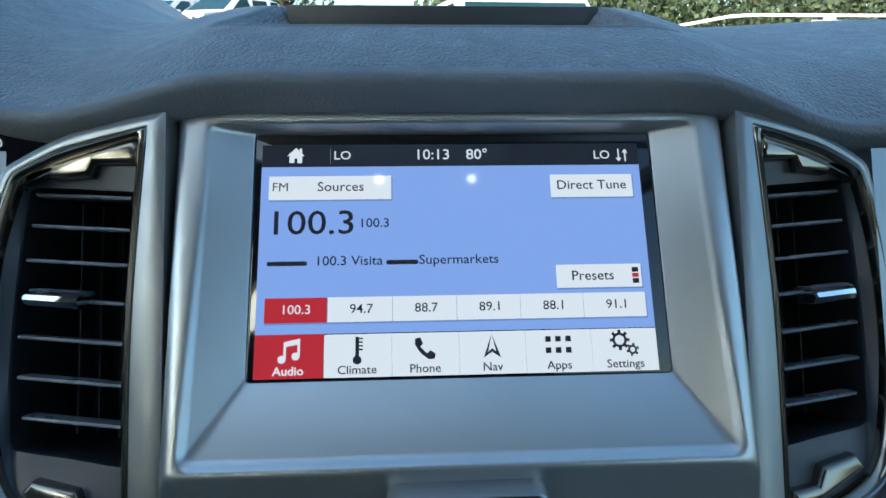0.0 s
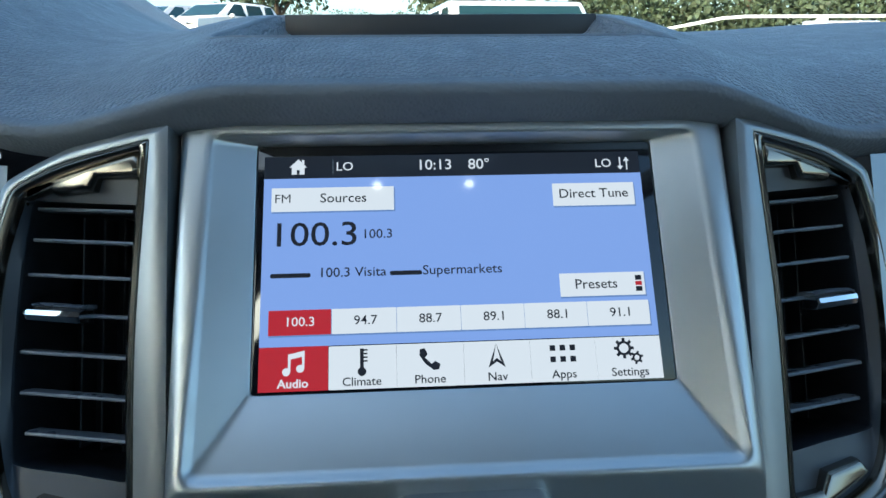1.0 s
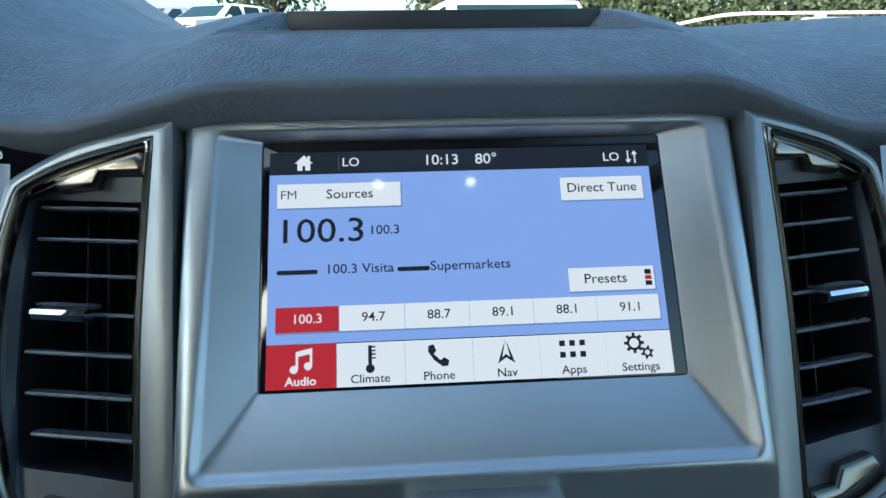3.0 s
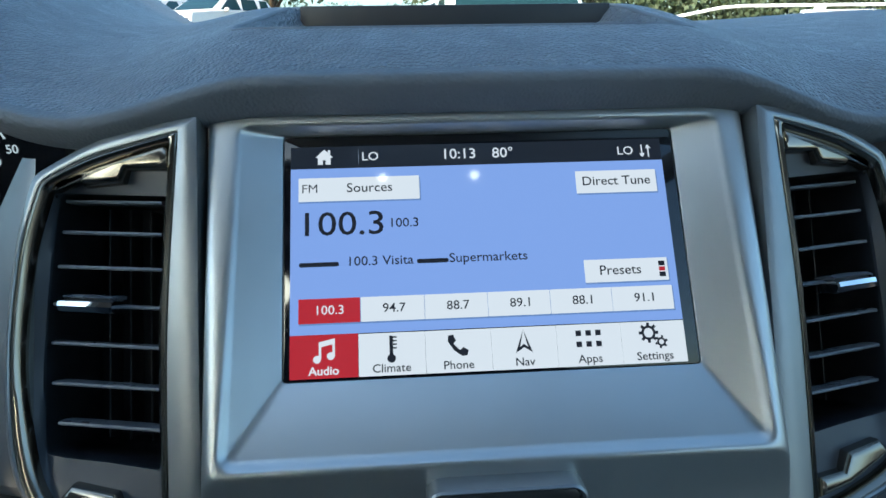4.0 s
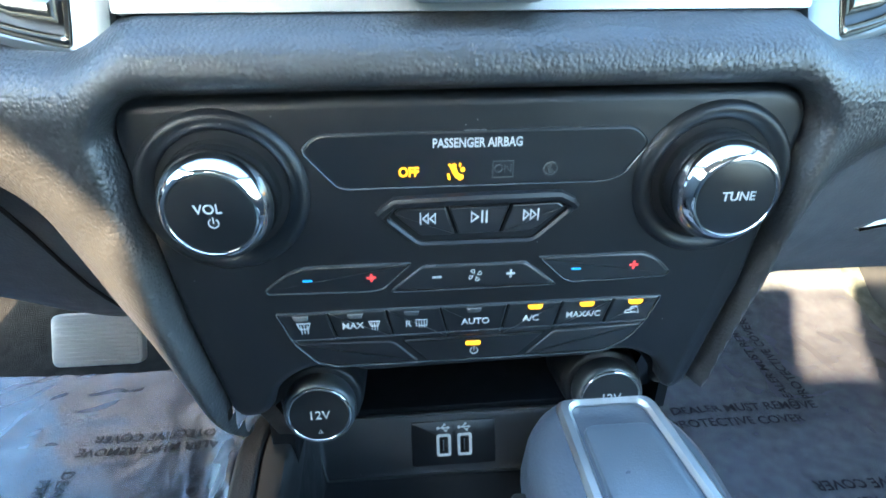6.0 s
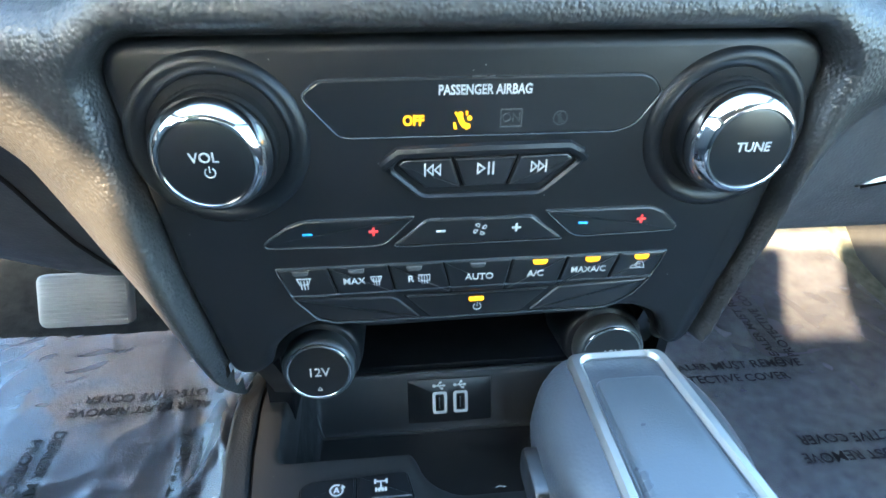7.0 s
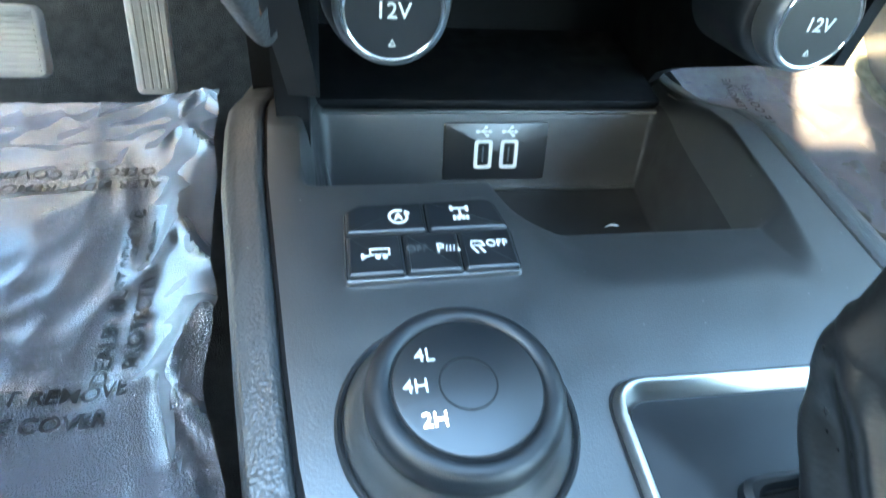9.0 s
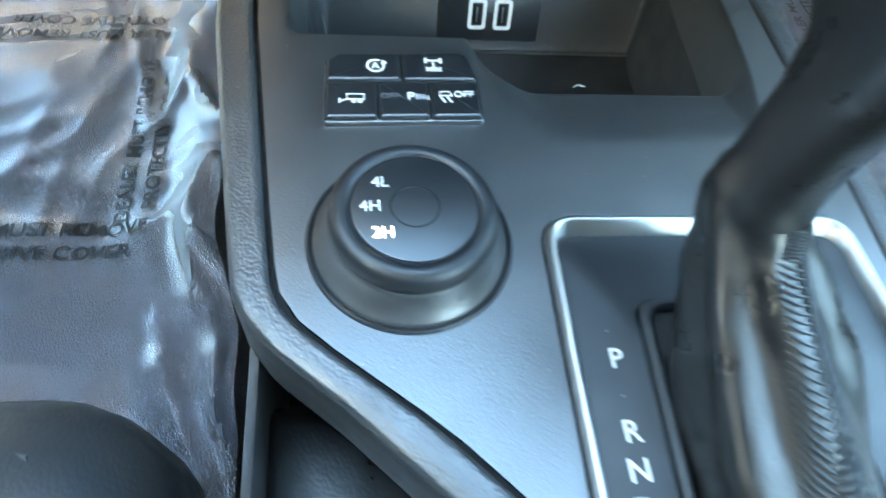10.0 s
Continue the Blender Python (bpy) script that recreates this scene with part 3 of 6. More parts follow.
pane(A0, 0.0938, A1, 0.1044, 0.0003, D_HEAD, "status_bar", 0.0001)
pane(A0, -0.0004, -0.0590, 0.0181, 0.0003, D_RED, "tab", 0.0001)
for i in range(5):
    x0 = -0.0588 + i * 0.0289
    pane(x0, -0.0004, x0 + 0.0288, 0.0178, 0.0003, D_WHITE, "tab", 0.0001)


def key(x0, s0, x1, s1, mat=D_WHITE):
    pane(x0 + 0.0002, s0 - 0.0007, x1 + 0.0006, s1 - 0.0006, 0.00045, D_SHADE, "button_shadow")
    return pane(x0, s0, x1, s1, 0.0007, mat, "button")


key(-0.0846, 0.0781, -0.0298, 0.0892)
key(0.0432, 0.0782, 0.0814, 0.0890)
key(0.0432, 0.0362, 0.0816, 0.0466)
key(-0.0845, 0.0230, -0.0578, 0.0338, D_RED)
for i in range(5):
    x0 = -0.0575 + i * 0.0280
    key(x0, 0.0230, x0 + 0.0278, 0.0338)


def words(text, x, s, size, mat=D_INK, lift=0.00085, align="CENTER", bold=0.005, squeeze=1.06):
    return lettering(text, size, S_FRAME, mat, screen, (x, s), lift, align, bold, squeeze, 0.00003)


for i, t in enumerate(("100.3", "94.7", "88.7", "89.1", "88.1", "91.1")):
    words(t, -0.0711 + i * 0.0281, 0.0285, 0.0056, D_WHITE if i == 0 else D_INK)
for i, t in enumerate(("Audio", "Climate", "Phone", "Nav", "Apps", "Settings")):
    words(t, -0.0736 + i * 0.0289, 0.0026, 0.0050, D_WHITE if i == 0 else D_INK, bold=0.022 if i == 0 else 0.008)
words("FM", -0.0795, 0.0839, 0.0058, bold=-0.004)
words("Sources", -0.0525, 0.0839, 0.0062)
words("Direct Tune", 0.0622, 0.0838, 0.0062)
words("Presets", 0.0595, 0.0414, 0.0062)
words("100.3", -0.0653, 0.0668, 0.0155, bold=0.004, squeeze=1.16)
words("100.3", -0.0374, 0.0668, 0.0059)
words("100.3 Visita", -0.0485, 0.0497, 0.0060)
# names on the line of running text, drawn as bars
pane(-0.0843, 0.0480, -0.0668, 0.0500, 0.00045, D_INK, "word_bar", 0.0008)
pane(-0.0322, 0.0480, -0.0180, 0.0500, 0.00045, D_INK, "word_bar", 0.0008)
words("Supermarkets", 0.0000, 0.0497, 0.0060)
words("LO", -0.0520, 0.0990, 0.0058, D_WHITE, 0.0005)
words("LO", 0.0682, 0.0985, 0.0058, D_WHITE, 0.0005)
words("10:13", -0.0108, 0.0991, 0.0070, D_WHITE, 0.0005)
words("80°", 0.0098, 0.0991, 0.0070, D_WHITE, 0.0005)
pane(-0.0574, 0.0955, -0.0573, 0.1026, 0.00045, D_LINE, "divider", 0.00001)
sg = lambda polys, x, s, size, mat, lift=0.0005, name="symbol": glyph(polys, S_FRAME, mat, screen, (x, s), size, lift, name, 0.00006)
sg([[(-0.5, 0.0), (0.5, 0.0), (0, 0.5)], [(-0.36, -0.42), (-0.08, -0.42), (-0.08, 0), (-0.36, 0)], [(0.08, -0.42), (0.36, -0.42), (0.36, 0), (0.08, 0)], [(-0.09, -0.15), (0.09, -0.15), (0.09, 0), (-0.09, 0)], [(0.2, 0.2), (0.34, 0.2), (0.34, 0.45), (0.2, 0.45)]], -0.0730, 0.0990, 0.0080, D_WHITE, name="home_sign")
sg([bar(-0.25, 0.5, -0.25, -0.3, 0.1), [(-0.48, -0.2), (-0.02, -0.2), (-0.25, -0.5)], bar(0.25, -0.5, 0.25, 0.3, 0.1), [(0.48, 0.2), (0.02, 0.2), (0.25, 0.5)]], 0.0778, 0.0984, 0.0062, D_WHITE, name="arrows_sign")
sg([rect(-0.2, -0.5, 0.2, -0.2), rect(-0.2, 0.2, 0.2, 0.5)], 0.0788, 0.0414, 0.0072, D_INK, 0.00085, "list_sign")
sg([rect(-0.2, -0.13, 0.2, 0.13)], 0.0788, 0.0414, 0.0072, D_RED, 0.00085, "list_sign")
T0, TD, TS = -0.0736, 0.0289, 0.0110
sg([disc(-0.28, -0.34, 0.16), disc(0.28, -0.22, 0.16), bar(-0.16, -0.34, -0.16, 0.36, 0.1), bar(0.40, -0.22, 0.40, 0.48, 0.1), [(-0.21, 0.36), (-0.21, 0.14), (0.45, 0.28), (0.45, 0.5)]], T0, 0.0112, TS * 0.95, D_WHITE, name="note_sign")
sg([bar(0, -0.4, 0, 0.5, 0.14), disc(0, -0.38, 0.17)] + [bar(0, y, 0.22, y, 0.06) for y in (0.02, 0.16, 0.30, 0.44)], T0 + TD, 0.0110, TS, D_INK, name="thermometer_sign")
phone = [(-0.42, 0.42), (-0.2, 0.46), (-0.08, 0.2), (-0.2, 0.06), (0.08, -0.22), (0.24, -0.1), (0.46, -0.24), (0.4, -0.46), (0.16, -0.48), (-0.2, -0.2), (-0.44, 0.16)]
sg([phone], T0 + 2 * TD, 0.0112, TS * 0.9, D_INK, name="phone_sign")
sg([[(0, 0.5), (-0.34, -0.42), (0, -0.2), (0, -0.06), (-0.16, -0.2)], [(0, 0.5), (0.34, -0.42), (0, -0.2), (0, -0.06), (0.16, -0.2)]], T0 + 3 * TD, 0.0112, TS, D_INK, name="compass_sign")
sg([rect(x - 0.11, y - 0.11, x + 0.11, y + 0.11) for x in (-0.4, 0, 0.4) for y in (-0.22, 0.22)], T0 + 4 * TD, 0.0115, TS, D_INK, name="grid_sign")
gear = ring_polys(-0.16, 0.12, 0.19, 0.29) + [bar(-0.16 + 0.27 * math.cos(a), 0.12 + 0.27 * math.sin(a), -0.16 + 0.40 * math.cos(a), 0.12 + 0.40 * math.sin(a), 0.12) for a in [k * math.pi / 4 for k in range(8)]]
gear += ring_polys(0.33, -0.26, 0.10, 0.18) + [bar(0.33 + 0.16 * math.cos(a), -0.26 + 0.16 * math.sin(a), 0.33 + 0.26 * math.cos(a), -0.26 + 0.26 * math.sin(a), 0.09) for a in [0.3 + k * math.pi / 3 for k in range(6)]]
sg(gear, T0 + 5 * TD, 0.0115, TS, D_INK, name="gear_sign")

# ---------------------------------------------------------------- air vents
def vent(sgn, label):
    v = thing("air_vent", label, "air vent", (sgn * 0.17, 0.02, 1.19), "dashboard air vents")

    def at(x, z, off):
        y = 0.046 + 0.42 * (z - 1.354) + 0.2 * (x - 0.15) - 0.90 * off
        return Vector((x_at(x), y, z + 0.38 * off))

    def x_at(x):
        return -x if sgn < 0 else x if x < 0.14 else 0.14 + (x - 0.14) * 0.91

    def ring(pts, offs):
        flat = spline([(x, z, o if isinstance(o, float) else o) for (x, z), o in zip(pts, offs if isinstance(offs, list) else [offs] * len(pts))], 6)
        return [at(p.x, p.y, p.z) for p in flat]
    outer = [(0.1258, 1.3645), (0.1275, 1.3648), (0.1669, 1.3565), (0.198, 1.3425), (0.2035, 1.337), (0.2110, 1.3065), (0.2150, 1.2628), (0.2118, 1.2225), (0.198, 1.2012), (0.1658, 1.1912), (0.133, 1.1868), (0.1275, 1.1885), (0.1258, 1.197), (0.1258, 1.28)]
    mid = [(0.1285, 1.3620), (0.1300, 1.3622), (0.1690, 1.3535), (0.197, 1.3405), (0.2018, 1.335), (0.2096, 1.3065), (0.2136, 1.2628), (0.2104, 1.2230), (0.1975, 1.2022), (0.1658, 1.1926), (0.134, 1.1884), (0.1300, 1.1900), (0.1290, 1.199), (0.1290, 1.28)]
    ch_o = [(0.1338, 1.3585), (0.1350, 1.3588), (0.1724, 1.3495), (0.1955, 1.3390), (0.1992, 1.335), (0.2082, 1.3065), (0.2124, 1.2628), (0.2085, 1.2230), (0.1966, 1.2032), (0.1658, 1.1945), (0.1420, 1.1902), (0.1395, 1.1912), (0.1392, 1.205), (0.1392, 1.28)]
    ch_m = [(0.1366, 1.3560), (0.1380, 1.3562), (0.1724, 1.3470), (0.1935, 1.3378), (0.1972, 1.334), (0.2058, 1.3065), (0.2098, 1.2628), (0.2055, 1.2236), (0.1945, 1.2050), (0.1658, 1.1962), (0.1435, 1.1925), (0.1412, 1.1935), (0.1410, 1.207), (0.1414, 1.28)]
    ch_i = [(0.1390, 1.3530), (0.1405, 1.3532), (0.1724, 1.3445), (0.1915, 1.3362), (0.1950, 1.333), (0.2030, 1.3065), (0.2070, 1.2628), (0.2015, 1.2240), (0.1920, 1.2072), (0.1658, 1.1985), (0.1450, 1.1950), (0.1430, 1.1960), (0.1432, 1.209), (0.1442, 1.28)]
    op = [(0.1436, 1.3335), (0.1450, 1.3338), (0.1690, 1.3340), (0.1920, 1.3340), (0.1955, 1.332), (0.1990, 1.3065), (0.2022, 1.2628), (0.2018, 1.2320), (0.1995, 1.2255), (0.1700, 1.2240), (0.1490, 1.2228), (0.1472, 1.2236), (0.1468, 1.232), (0.1466, 1.28)]
    swell = [0.0028] * 14
    part("surround", loft([ring(outer, -0.014), ring(outer, -0.003), ring(outer, 0.0016), ring(mid, swell), ring([((a[0] + b[0]) / 2, (a[1] + b[1]) / 2) for a, b in zip(mid, ch_o)], 0.0032), ring(ch_o, 0.0026), ring(ch_o, -0.004)]), SILVER_MID, v, "satin silver surround", 50)
    part("bright_frame", loft([ring(ch_o, 0.0014), ring([((a[0] * 2 + b[0]) / 3, (a[1] * 2 + b[1]) / 3) for a, b in zip(ch_o, ch_m)], 0.0032), ring(ch_m, 0.0038), ring([((a[0] + b[0]) / 2, (a[1] + b[1]) / 2) for a, b in zip(ch_m, ch_i)], 0.0028), ring(ch_i, 0.0000), ring(ch_i, -0.006)]), DARK_CHROME, v, "smoked bright metal frame", 50)
    part("face_plate", loft([ring(ch_i, -0.0035), ring([((a[0] + b[0]) / 2, (a[1] + b[1]) / 2) for a, b in zip(ch_i, op)], -0.0055), ring(op, -0.0072), ring(op, -0.0095)]), FACE, v, "dark blue-grey face of the vent", 50)
    part("housing", loft([ring(op, -0.0090), ring(op, -0.030), ring(op, -0.060)], False, True), DUCT, v, "black plastic duct", 50)
    heights = (1.3310, 1.3178, 1.3031, 1.2872, 1.2709, 1.2542, 1.2379) if sgn < 0 else (1.3292, 1.3158, 1.3014, 1.2858, 1.2697, 1.2540, 1.2388)
    for k, z in enumerate(heights):
        x0, x1 = 0.1462, (0.1925, 0.1942, 0.1965, 0.1985, 0.1995, 0.1990, 0.1960)[k]
        prof = [(-0.0085, 0.0), (-0.0088, 0.0008), (-0.0125, 0.0011), (-0.020, 0.0006), (-0.020, -0.0003), (-0.0125, -0.0006), (-0.0088, -0.0006)]
        part("slat", loft([[at(x, z + dz, o) for o, dz in prof] for x in (x0, x1)], True, True), BLADE, v)
    for x in (0.1525, 0.1635, 0.1745, 0.1855):
        part("vane", loft([[at(x + dx, z, o) for o, dx in ((-0.036, 0), (-0.0365, 0.0005), (-0.050, 0.0005), (-0.050, -0.0005), (-0.0365, -0.0005))] for z in (1.227, 1.331)], True, True), DUCT, v)
    x0, x1, zt = 0.1655, 0.1910, (1.2872 if sgn < 0 else 1.2836)
    prof = [(-0.014, 0.0030), (-0.002, 0.0030), (0.0010, 0.0020), (0.0016, 0.0), (0.0006, -0.0022), (-0.002, -0.0030), (-0.014, -0.0030)]
    tab = part("tab", loft([[at(x, zt + dz * k, o * (1 if k == 1 else 0.7)) for o, dz in prof] for x, k in ((x0, 0.8), (x0 + 0.0012, 1), (x1 - 0.0012, 1), (x1, 0.8))], True, True), CHROME, v, "bright metal sliding tab")
    part("tab_cap", loft([[at(x, zt + dz, o) for o, dz in ((-0.016, 0.0030), (-0.0035, 0.0031), (-0.0015, 0.0038), (-0.004, 0.0046), (-0.016, 0.0046))] for x in (x0 + 0.001, x1 - 0.001)], True, True), BLADE, v)

    def clip(poly, lo, hi, bev):
        p = poly
        r = lambda q, h: [at(x, z, h) for x, z in q]
        dome = [r(p, lo)] + [r(offset(p, bev * (1 - math.cos(radians(g)))), hi - bev + bev * math.sin(radians(g))) for g in (0, 20, 40, 60, 80)]
        return loft(dome, True, True)
    top_clip = [(0.1952, 1.3335), (0.1935, 1.3365), (0.1730, 1.3455), (0.1400, 1.3545), (0.1396, 1.3440), (0.1588, 1.3435), (0.1612, 1.3382), (0.1790, 1.3362), (0.1810, 1.3380)]
    part("clip", clip(top_clip, -0.006, 0.0016, 0.0034), DARK_CHROME, v, "smoked bright metal clip", 60)
    low = [(0.1844, 1.2162), (0.1645, 1.2140), (0.1605, 1.2070), (0.1462, 1.2066), (0.1455, 1.1985), (0.1640, 1.2008), (0.1850, 1.2080), (0.1900, 1.2105)]
    part("clip", clip(low, -0.006, 0.0014, 0.0030), DARK_CHROME, v, "bright metal clip", 20)
    return v


vent(-1, "tall black air vent in silver frame beside the instrument cluster")
vent(1, "tall black air vent in silver frame on the passenger side")

# ---------------------------------------------------------------- instrument cluster
cluster = thing("instrument_cluster", "dark instrument cluster with a lit white speedometer scale", "gauge", (-0.30, 0.12, 1.30))
K_FRAME = Matrix(((1.214, 0, 0, -0.279), (0, 0, -1.214, 0.193), (0, 1.214, 0, 1.287), (0, 0, 0, 1)))
part("face", slab(rounded(rect(-0.24, -0.10, 0.012, 0.056), 0.01), K_FRAME, -0.01, 0.0, 0.001), GLASS, cluster, "black dial face")
DIAL = lit("dial_white", (0.50, 0.50, 0.50))
CYAN = lit("dial_cyan", (0.02, 0.35, 0.70))
glyph(ring_polys(0, 0, 0.0525, 0.0532, 104, 205, 40), K_FRAME, DIAL, cluster, (0, 0), 1.0, 0.0008, "scale")
glyph(ring_polys(0, 0, 0.0440, 0.0490, 192, 206, 8), K_FRAME, CYAN, cluster, (0, 0), 1.0, 0.0008, "lit_arc")
for k in range(11):
    a = radians(113 + k * 9)
    r0 = 0.0465 if k % 2 == 0 else 0.0495
    glyph([bar(0.0530 * math.cos(a), 0.0530 * math.sin(a), r0 * math.cos(a), r0 * math.sin(a), 0.0012)], K_FRAME, DIAL, cluster, (0, 0), 1.0, 0.001, "tick")
for t, a in (("50", 113), ("40", 131), ("30", 149), ("20", 167), ("10", 184)):
    lettering(t, 0.0068, K_FRAME, DIAL, cluster, (0.040 * math.cos(radians(a)), 0.040 * math.sin(radians(a))), 0.001, bold=0.01)
glyph(ring_polys(0, 0, 0.0245, 0.0250, 120, 240, 24), K_FRAME, DIAL, cluster, (0.004, -0.001), 1.0, 0.001, "inner_scale")
for k in range(6):
    a = radians(125 + k * 20)
    glyph([bar(0.0248 * math.cos(a), 0.0248 * math.sin(a), 0.0220 * math.cos(a), 0.0220 * math.sin(a), 0.0006)], K_FRAME, DIAL, cluster, (0.004, -0.001), 1.0, 0.0012, "tick")

# ---------------------------------------------------------------- centre stack
stack = thing("centre_stack", "black plastic body behind the controls with a storage recess", "dashboard panel", (0, 0, 0.95))


def cavity_point(u, z):
    low = z < 1.0
    x = lerp([(0, -0.128), (1, -0.100), (2, -0.096), (3, 0.096), (4, 0.100), (5, 0.113 if low else 0.128)], u)
    return (x, lerp([(0, 0.078 if low else -0.022), (1, 0.085 if low else -0.010), (2, 0.170), (3, 0.170), (4, 0.1700 if low else -0.010), (5, 0.1700 if low else -0.022)], u), z)


# Recess walls and ledge use the darker copy, standing in for shade
part("cavity", grid(cavity_point, span(0, 5, 20), span(0.912, 1.175, 12)), RECESS_SHADE, stack, "storage recess, its shade put into a darker black")
part("cavity_top", block(-0.118, 0.118, -0.020, 0.172, 1.0565, 1.062, 0), RECESS_SHADE, stack)
part("cavity_side", block(-0.114, -0.100, 0.03, 0.172, 0.905, 1.058, 0), RECESS_SHADE, stack)
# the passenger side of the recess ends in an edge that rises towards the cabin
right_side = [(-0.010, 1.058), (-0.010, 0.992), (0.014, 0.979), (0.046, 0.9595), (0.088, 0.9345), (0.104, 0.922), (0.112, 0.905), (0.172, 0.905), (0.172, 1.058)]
part("cavity_side", loft([[(x, y, z) for y, z in right_side] for x in (0.1085, 0.1140)], True, True), RECESS_SHADE, stack)
part("shelf", block(-0.100, 0.108, 0.084, 0.175, 0.908, 0.9145, 0.002), RECESS_SHADE, stack, "thin ledge, darkened with the recess shade")

part("lower_body", grid(lambda u, z: (lerp([(0, -0.128), (1, -0.122), (2, -0.116), (3, -0.103), (4, -0.101)], u) + 0.012 * (1.03 - z) / 0.11, lerp([(0, 0.16), (1, 0.03), (2, -0.012), (3, -0.014), (4, 0.17)], u) + 0.045 * smooth(1.045, 0.92, z), z), span(0, 4, 24), span(0.955, 1.045, 12)), PANEL, stack, "dark lower body", 60)
part("lower_body", grid(lambda u, z: (-lerp([(0, -0.128), (1, -0.122), (2, -0.116), (3, -0.094), (4, -0.092)], u) - 0.012 * (1.03 - z) / 0.11, lerp([(0, 0.16), (1, 0.03), (2, -0.012), (3, -0.014), (4, 0.17)], u) + 0.045 * smooth(1.045, 0.92, z), z), span(0, 4, 24), span(0.998, 1.045, 8)), PANEL, stack, "dark lower body", 60)

# ---------------------------------------------------------------- control panel
panel = thing("control_panel", "matt black radio and climate control panel with two chrome-ringed knobs", "control panel", (0, -0.038, 1.035))
plate = [(-0.1295, 1.160), (-0.1290, 1.167), (-0.1262, 1.1722), (-0.1205, 1.1752), (0.1165, 1.1762), (0.1245, 1.1732), (0.1285, 1.1670), (0.1292, 1.160), (0.1205, 1.0900), (0.1060, 1.0335), (0.1000, 1.0290), (0.0945, 1.0310), (0.0938, 1.0390), (0.0870, 1.0490), (0.0760, 1.0545), (0.0640, 1.0550), (0.0560, 1.0520), (-0.0480, 1.0500), (-0.0560, 1.0540), (-0.0680, 1.0550), (-0.0800, 1.0500), (-0.0880, 1.0420), (-0.0905, 1.0320), (-0.0960, 1.0270), (-0.1050, 1.0265), (-0.1095, 1.0310), (-0.1205, 1.0850)]
plate = rounded(plate, 0.004, 3)


def plate_ring(d, h):
    return [P_FRAME @ Vector((x, y, h)) for x, y in (offset(plate, d) if d else plate)]


part("plate", loft([plate_ring(0, -0.016), plate_ring(0, -0.004), plate_ring(0.0008, -0.0022), plate_ring(0.0022, -0.0007), plate_ring(0.0045, 0.0)], False, True), PANEL, panel, "", 50)
part("joint", loft([plate_ring(-0.0035, -0.010), plate_ring(-0.0002, -0.012)], False, False), GAP, panel, "dark joint")


def button(poly, name="button", h=0.0009, r=0.0012, mat=BUTTON, parent=panel, gap=0.0006, m=P_FRAME, base=0.0, label="", bevel=0.0007):
    part("gap", slab(rounded(offset(poly, -gap), r + gap, 3), m, base - 0.0005, base + 0.00012, 0.00005), GAP, parent)
    return part(name, slab(rounded(poly, r, 3), m, base - 0.0005, base + h, bevel), mat, parent, label, 12)


EDGE = material("button_edge", (0.10, 0.11, 0.12), 0.25, metal=0.4, vary=0.05, rvary=0.03)


def outline(poly, r=0.0016, w=0.0006, h=0.0011, mat=EDGE, name="edge_line"):
    return part(name, rim(rounded(offset(poly, -w), r, 3), rounded(poly, r, 3), P_FRAME, -0.0005, h, 0.0003), mat, panel)


air = [(-0.0650, 1.1560), (-0.0600, 1.1605), (-0.0570, 1.1617), (0.0585, 1.1622), (0.0620, 1.1610), (0.0668, 1.1560), (0.0580, 1.1430), (0.0510, 1.1407), (-0.0490, 1.1405), (-0.0525, 1.1412)]
button(air, "warning_plate", 0.0006, 0.003)
outline(air, 0.003, 0.0005, 0.0010)
lettering("PASSENGER AIRBAG", 0.0050, P_FRAME, PRINT, panel, (0.0005, 1.1575), 0.0007, bold=0.022, squeeze=0.76)
lettering("OFF", 0.0052, P_FRAME, AMBER, panel, (-0.0255, 1.1465), 0.0007, bold=0.03, squeeze=0.85)
lettering("ON", 0.0050, P_FRAME, DIM, panel, (0.0105, 1.1468), 0.0007, squeeze=0.9)
pg = lambda polys, x, z, size, mat, name="symbol", lift=0.0008: glyph(polys, P_FRAME, mat, panel, (x, z), size, lift, name)
hollow_box = [rect(-0.5, 0.36, 0.5, 0.42), rect(-0.5, -0.42, 0.5, -0.36), rect(-0.5, -0.36, -0.44, 0.36), rect(0.44, -0.36, 0.5, 0.36)]
belt = [disc(-0.12, 0.34, 0.14), [(-0.3, 0.2), (0.02, 0.2), (0.12, -0.1), (0.4, -0.2), (0.4, -0.42), (-0.02, -0.36), (-0.2, -0.1)], [(-0.45, 0.42), (-0.34, 0.48), (0.3, -0.46), (0.18, -0.5)], disc(0.36, 0.12, 0.13), [(0.16, 0.5), (0.26, 0.5), (0.26, 0.28), (0.16, 0.28)], [(-0.5, -0.1), (-0.36, -0.1), (-0.3, -0.45), (-0.46, -0.45)]]
pg(belt, -0.0075, 1.1463, 0.0070, AMBER, "airbag_sign")
pg(ring_polys(0, 0, 0.40, 0.5) + [bar(-0.34, 0.34, 0.34, -0.34, 0.1), disc(-0.05, 0.2, 0.12), [(-0.18, 0.05), (0.1, 0.05), (0.2, -0.3), (-0.1, -0.3)]], 0.0290, 1.1464, 0.0058, DIM, "airbag_sign")
pg(hollow_box, 0.0105, 1.1468, 0.0084, DIM, "airbag_sign")

media = [(-0.0340, 1.1280), (-0.0310, 1.1322), (0.0340, 1.1330), (0.0380, 1.1300), (0.0240, 1.1170), (-0.0220, 1.1170)]
part("bright_edge", rim(rounded(offset(media, -0.0022), 0.003, 3), rounded(media, 0.002, 3), P_FRAME, -0.0005, 0.0028, 0.0014), PANEL, panel, "raised satin frame round the track buttons")
